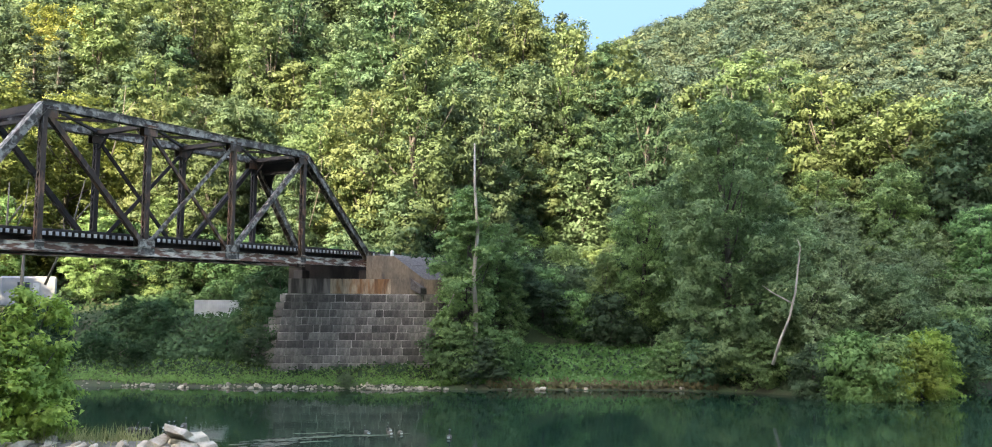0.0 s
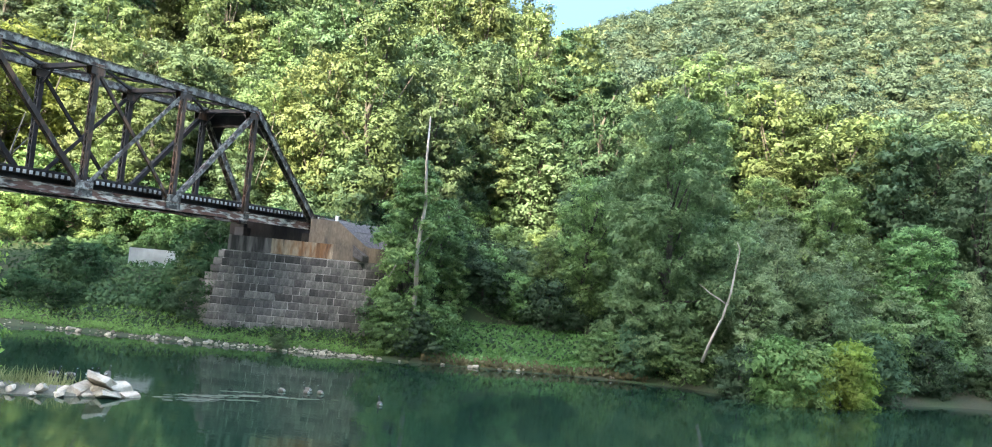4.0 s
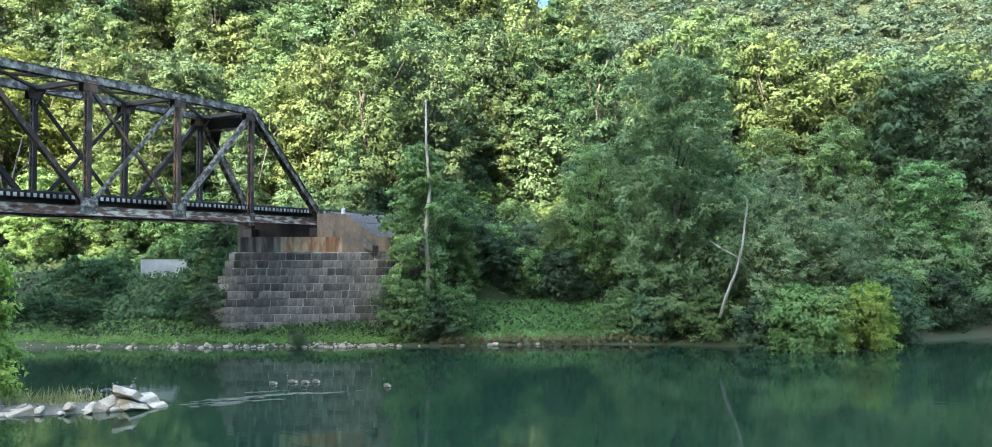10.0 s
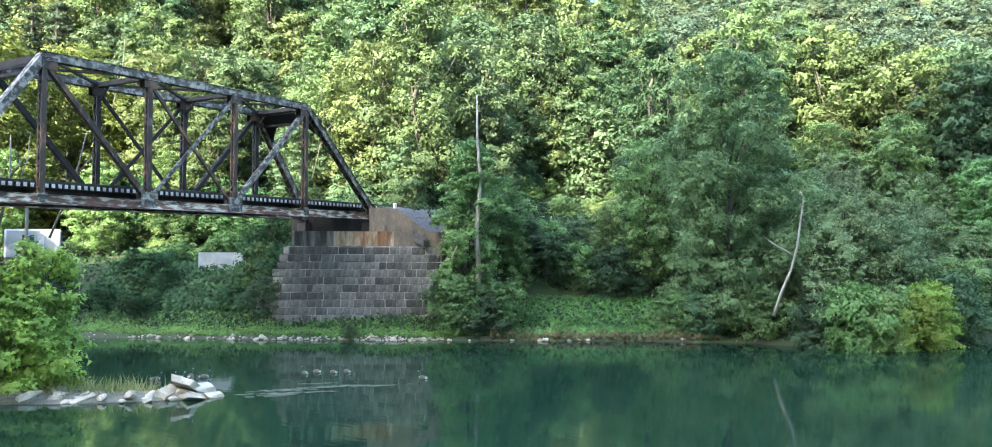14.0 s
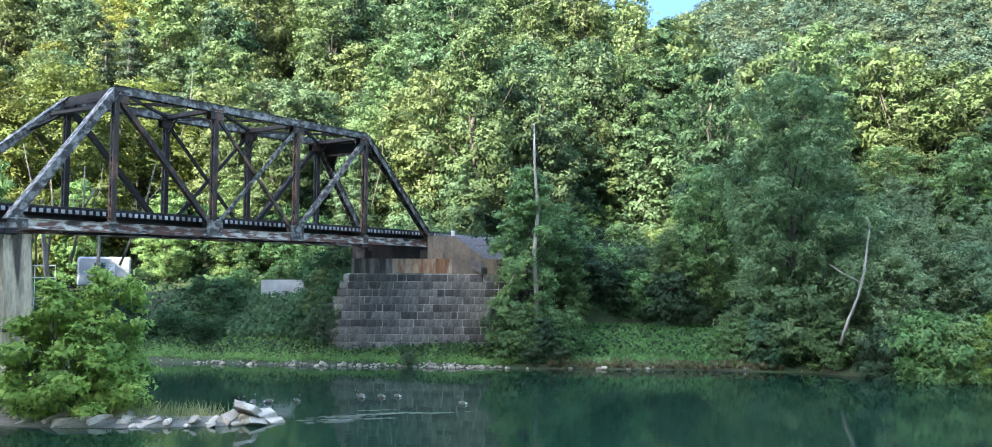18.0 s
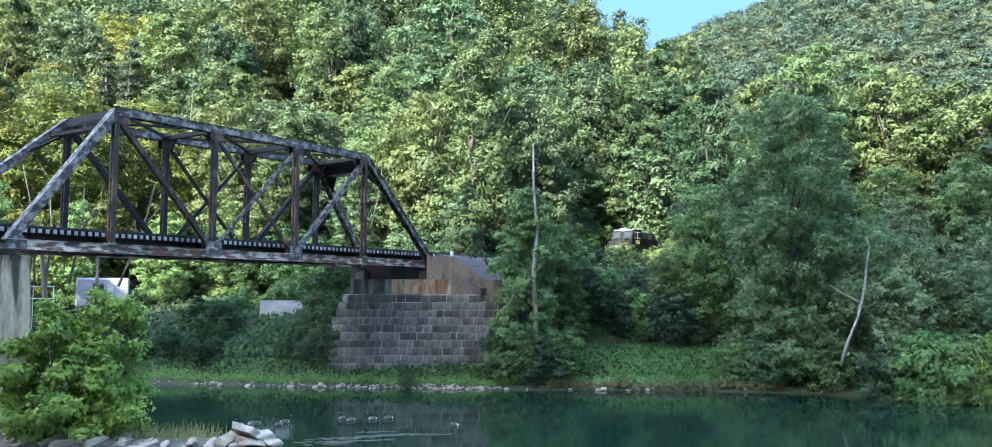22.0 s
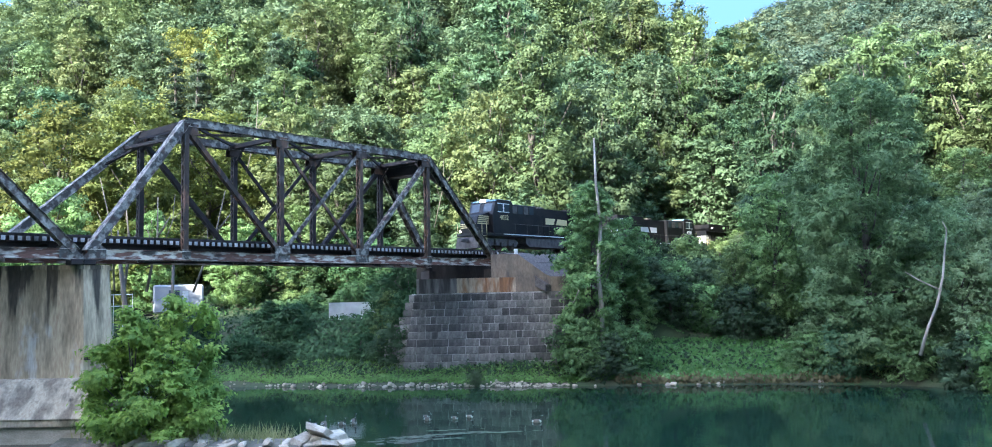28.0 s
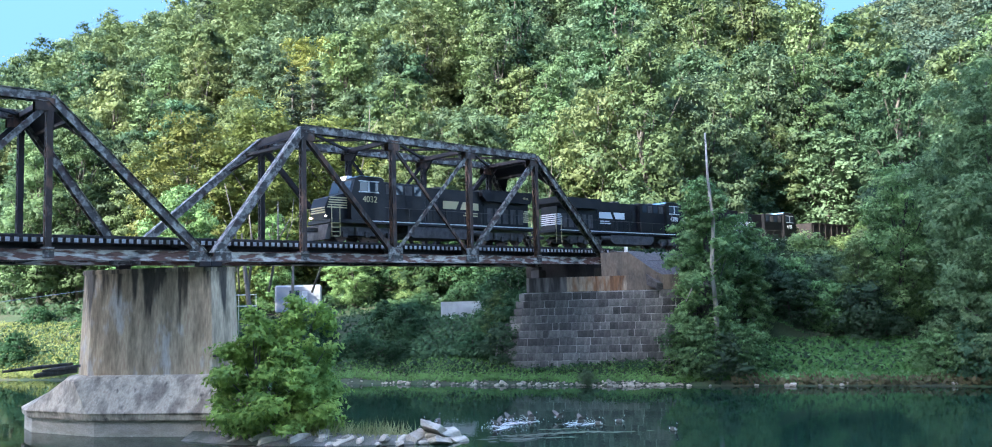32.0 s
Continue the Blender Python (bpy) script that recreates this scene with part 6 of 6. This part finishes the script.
def goose(m, standing=False):
    """A goose that looks along x; afloat it sits with the water at z = 0."""
    bird = thing("goose", "grey-brown goose with black neck and white chin", "goose", m, "geese on the river")
    up = 0.28 if standing else 0.0
    part("body", egg(bmesh.new(), (0, 0, 0.09 + up), 0.36, 0.17, 0.16), GOOSE_BODY, bird, smooth=True)
    part("rump", egg(bmesh.new(), (-0.29, 0, 0.1 + up), 0.1, 0.11, 0.08), WHITE, bird, "white rump", smooth=True)
    part("tail", prism(bmesh.new(), ((-0.3, 0.16 + up), (-0.52, 0.2 + up), (-0.3, 0.11 + up)), -0.08, 0.08), GOOSE_DARK, bird)
    part("breast", egg(bmesh.new(), (0.2, 0, 0.1 + up), 0.15, 0.13, 0.12), FEATHER, bird, "pale breast", smooth=True)
    part("neck", tube(bmesh.new(), [(0.27, 0, 0.16 + up), (0.34, 0, 0.32 + up), (0.34, 0, 0.48 + up), (0.38, 0, 0.54 + up)], [0.065, 0.045, 0.04, 0.035], 8), GOOSE_DARK, bird, smooth=True)
    head = part("head", egg(bmesh.new(), (0.41, 0, 0.55 + up), 0.085, 0.05, 0.05), GOOSE_DARK, bird, smooth=True)
    part("chin", egg(bmesh.new(), (0.395, 0, 0.53 + up), 0.04, 0.055, 0.045), WHITE, head, smooth=True)
    part("bill", prism(bmesh.new(), ((0.47, 0.565 + up), (0.56, 0.535 + up), (0.47, 0.53 + up)), -0.018, 0.018), GOOSE_DARK, head)
    wings = []
    for side in (-1, 1):
        bm2 = bmesh.new()
        outline = ((0.16, 0.0), (0.13, 0.45), (-0.02, 0.78), (-0.16, 0.7), (-0.22, 0.35), (-0.2, 0.0))
        top, low = [bm2.verts.new((x, side * y, 0.02)) for x, y in outline], [bm2.verts.new((x, side * y, -0.01)) for x, y in outline]
        for k in range(6):
            bm2.faces.new((top[k], top[(k + 1) % 6], low[(k + 1) % 6], low[k]))
        bm2.faces.new(top[::-1]), bm2.faces.new(low)
        wing = part("wing", bm2, GOOSE_BODY, bird)
        wing.matrix_basis = pose(0.02, side * 0.1, 0.2 + up, side * -82, 0, side * 14)
        wings.append((wing, side))
    if standing:
        for side in (-1, 1):
            part("leg", tube(bmesh.new(), [(0.0, side * 0.07, 0.22), (0.02, side * 0.07, 0.0)], [0.016, 0.014], 6), GOOSE_DARK, bird)
    return bird, wings, up


def splash(x, y, size, seed):
    g = random.Random(seed)
    spray = thing("water_splash", "white spray and foam thrown up by the geese", "splash", pose(x, y, -1.2), "splashes round the geese")
    bm = bmesh.new()
    for k in range(70):
        a, d = g.uniform(0, 6.28), abs(g.gauss(0, 0.5)) * size
        z = max(0.0, g.gauss(0.05, 0.12)) * size
        r = g.uniform(0.012, 0.035)
        bmesh.ops.create_icosphere(bm, subdivisions=1, radius=r, matrix=Matrix.Translation((math.cos(a) * d * 1.6, math.sin(a) * d, z)))
    part("spray", bm, WHITE, spray)
    bm = bmesh.new()
    for k in range(14):
        cx, cy, r = g.gauss(0, 0.5) * size, g.gauss(0, 0.2) * size, g.uniform(0.05, 0.2) * size
        rim = [bm.verts.new((cx + math.cos(j * 0.785) * r * g.uniform(1.2, 2.4), cy + math.sin(j * 0.785) * r * 0.5, 0.01 + 0.002 * k)) for j in range(8)]
        bm.faces.new(rim)
    foam = part("foam", bm, WHITE, spray)
    return spray


# paths: seconds, x, y
GEESE = [
    [(0, 37.8, 26.5), (4, 38.7, 27.0), (9, 39.5, 28.5), (13, 39.6, 29.5), (18, 39.7, 31.2), (22, 39.5, 31.6), (25, 39.7, 31.6), (28, 40.0, 31.0), (30.5, 38.9, 29.6), (32, 38.6, 28.4)],
    [(0, 37.5, 29.5), (4, 38.7, 31.1), (9, 38.9, 32.9), (13, 39.0, 34.7), (18, 39.6, 36.2), (22, 39.2, 36.5), (25, 39.2, 36.6), (28, 39.3, 35.6), (30.5, 38.8, 33.9), (32, 39.1, 32.5)],
    [(0, 37.1, 29.9), (4, 38.1, 31.6), (9, 38.4, 33.3), (13, 38.4, 35.1), (18, 38.9, 36.9), (22, 38.3, 37.0), (25, 38.3, 37.1), (28, 38.4, 36.0), (30.5, 37.6, 34.1), (32, 37.7, 32.9)],
    [(0, 36.5, 31.0), (4, 37.3, 32.7), (9, 37.2, 34.6), (13, 37.1, 36.3), (18, 37.9, 37.6), (22, 37.2, 37.7), (25, 36.5, 38.0), (28, 37.2, 37.1), (30.5, 36.4, 34.3), (32, 37.1, 33.7)],
    [(0, 37.9, 30.6), (4, 38.9, 32.2), (9, 38.3, 34.0), (13, 38.0, 36.0), (18, 38.4, 38.2), (22, 37.4, 38.6), (25, 37.6, 38.4), (28, 37.9, 37.9), (30.5, 37.1, 35.5), (32, 37.6, 35.9)],
    [(0, 31.6, 41.2), (13, 32.6, 40.6), (15, 33.4, 40.1), (18, 34.6, 39.6), (22, 33.3, 39.6), (25, 33.5, 40.3), (28, 34.4, 40.6), (30.5, 34.2, 38.0), (31.2, 34.9, 37.8), (32, 36.2, 36.8)],
    [(0, 30.6, 41.8), (13, 31.4, 41.0), (20, 34.0, 40.4), (25, 34.4, 39.9), (28, 33.8, 39.8), (30.5, 33.5, 38.2), (31.2, 34.0, 38.0), (32, 35.1, 37.5)],
    [(0, 30.2, 42.4), (15, 31.0, 41.8), (22, 32.8, 40.9), (25, 33.0, 40.8), (28, 33.2, 40.2), (30.5, 33.1, 38.9), (31.2, 33.0, 38.2), (32, 33.5, 36.8)],
]
FLAPPERS = {4: 31.3, 5: 30.7, 6: 30.6, 7: 30.7, 3: 31.4}
FLOCK = [goose(pose(path[0][1], path[0][2], 0)) for path in GEESE]
for bird, _, _ in FLOCK:
    bird.scale = (0.8, 0.8, 0.8)
for x, y, z, turn in ((28.3, 36.6, 0.62, 200), (28.6, 36.1, 0.72, 30)):
    goose(pose(x, y, z, 0, 0, turn), True)[0].scale = (0.75, 0.75, 0.75)
SPLASHES = [(splash(33.4, 37.6, 1.0, 1), 30.8), (splash(34.4, 37.6, 1.2, 2), 30.9), (splash(35.3, 37.2, 1.0, 3), 31.2), (splash(36.9, 34.6, 0.9, 4), 31.5), (splash(33.0, 36.6, 1.1, 5), 31.3), (splash(37.0, 33.9, 0.8, 6), 31.6)]


def motions():
    """Key all that moves."""
    speed, last = 6.63, 29.9
    for loco, behind, turned in LOCOS + [(wagon, 67.0, False)]:
        rows = []
        for n in range(33):
            d = last + speed * (32 - n) + behind
            # pose at the middle of the body, so that it lies on the curve
            x, y, a = track_at(d + 11.0)
            m = pose(x, y, RAIL_Z, 0, 0, math.degrees(a))
            rows.append((float(n), m @ (pose(11.0, 0, 0, 0, 0, 180) if turned else pose(-11.0, 0, 0))))
        walk(loco, rows)
    for wheel, x in WHEELS:
        turn_sign = -1 if wheel.parent.parent == LOCOS[0][0] else 1
        walk(wheel, [(n / 10, pose(*wheel.location) @ pose(0, 0, 0, 0, turn_sign * math.degrees(speed * n / 10 / 0.53) % 360, 0)) for n in range(321)])
    for n, ((bird, wings, up), path) in enumerate(zip(FLOCK, GEESE)):
        rows, facing = [], None
        for k, (t, x, y) in enumerate(path):
            x1, y1 = path[min(k + 1, len(path) - 1)][1:]
            x0, y0 = path[max(k - 1, 0)][1:]
            wish = math.degrees(math.atan2(y1 - y0, x1 - x0))
            facing = wish if facing is None else facing + max(-80, min(80, (wish - facing + 180) % 360 - 180))
            rows.append((float(t), pose(x, y, 0.12 if n in FLAPPERS and t > FLAPPERS[n] else 0.0, 0, 0, facing)))
        walk(bird, rows)
        for wing, side in wings:
            if n in FLAPPERS:
                start = FLAPPERS[n]
                folded = wing.matrix_basis.copy()
                beats = [(0.0, folded), (start, folded)]
                t, k = start + 0.2, 0
                while t < 31.95:
                    beats.append((t, pose(0.02, side * 0.1, 0.2 + up, side * (-12 if k % 2 == 0 else 58), 0, side * 5)))
                    t, k = t + 0.2, k + 1
                beats.append((32.0, pose(0.02, side * 0.1, 0.2 + up, side * 24, 0, side * 5)))
                walk(wing, beats)
    for spray, t in SPLASHES:
        x, y = spray.location.x, spray.location.y
        walk(spray, [(0.0, pose(x, y, -1.2)), (t - 0.3, pose(x, y, -1.2)), (t, pose(x, y, -0.02)), (32.0, pose(x + 0.4, y - 0.4, 0.0))])


motions()
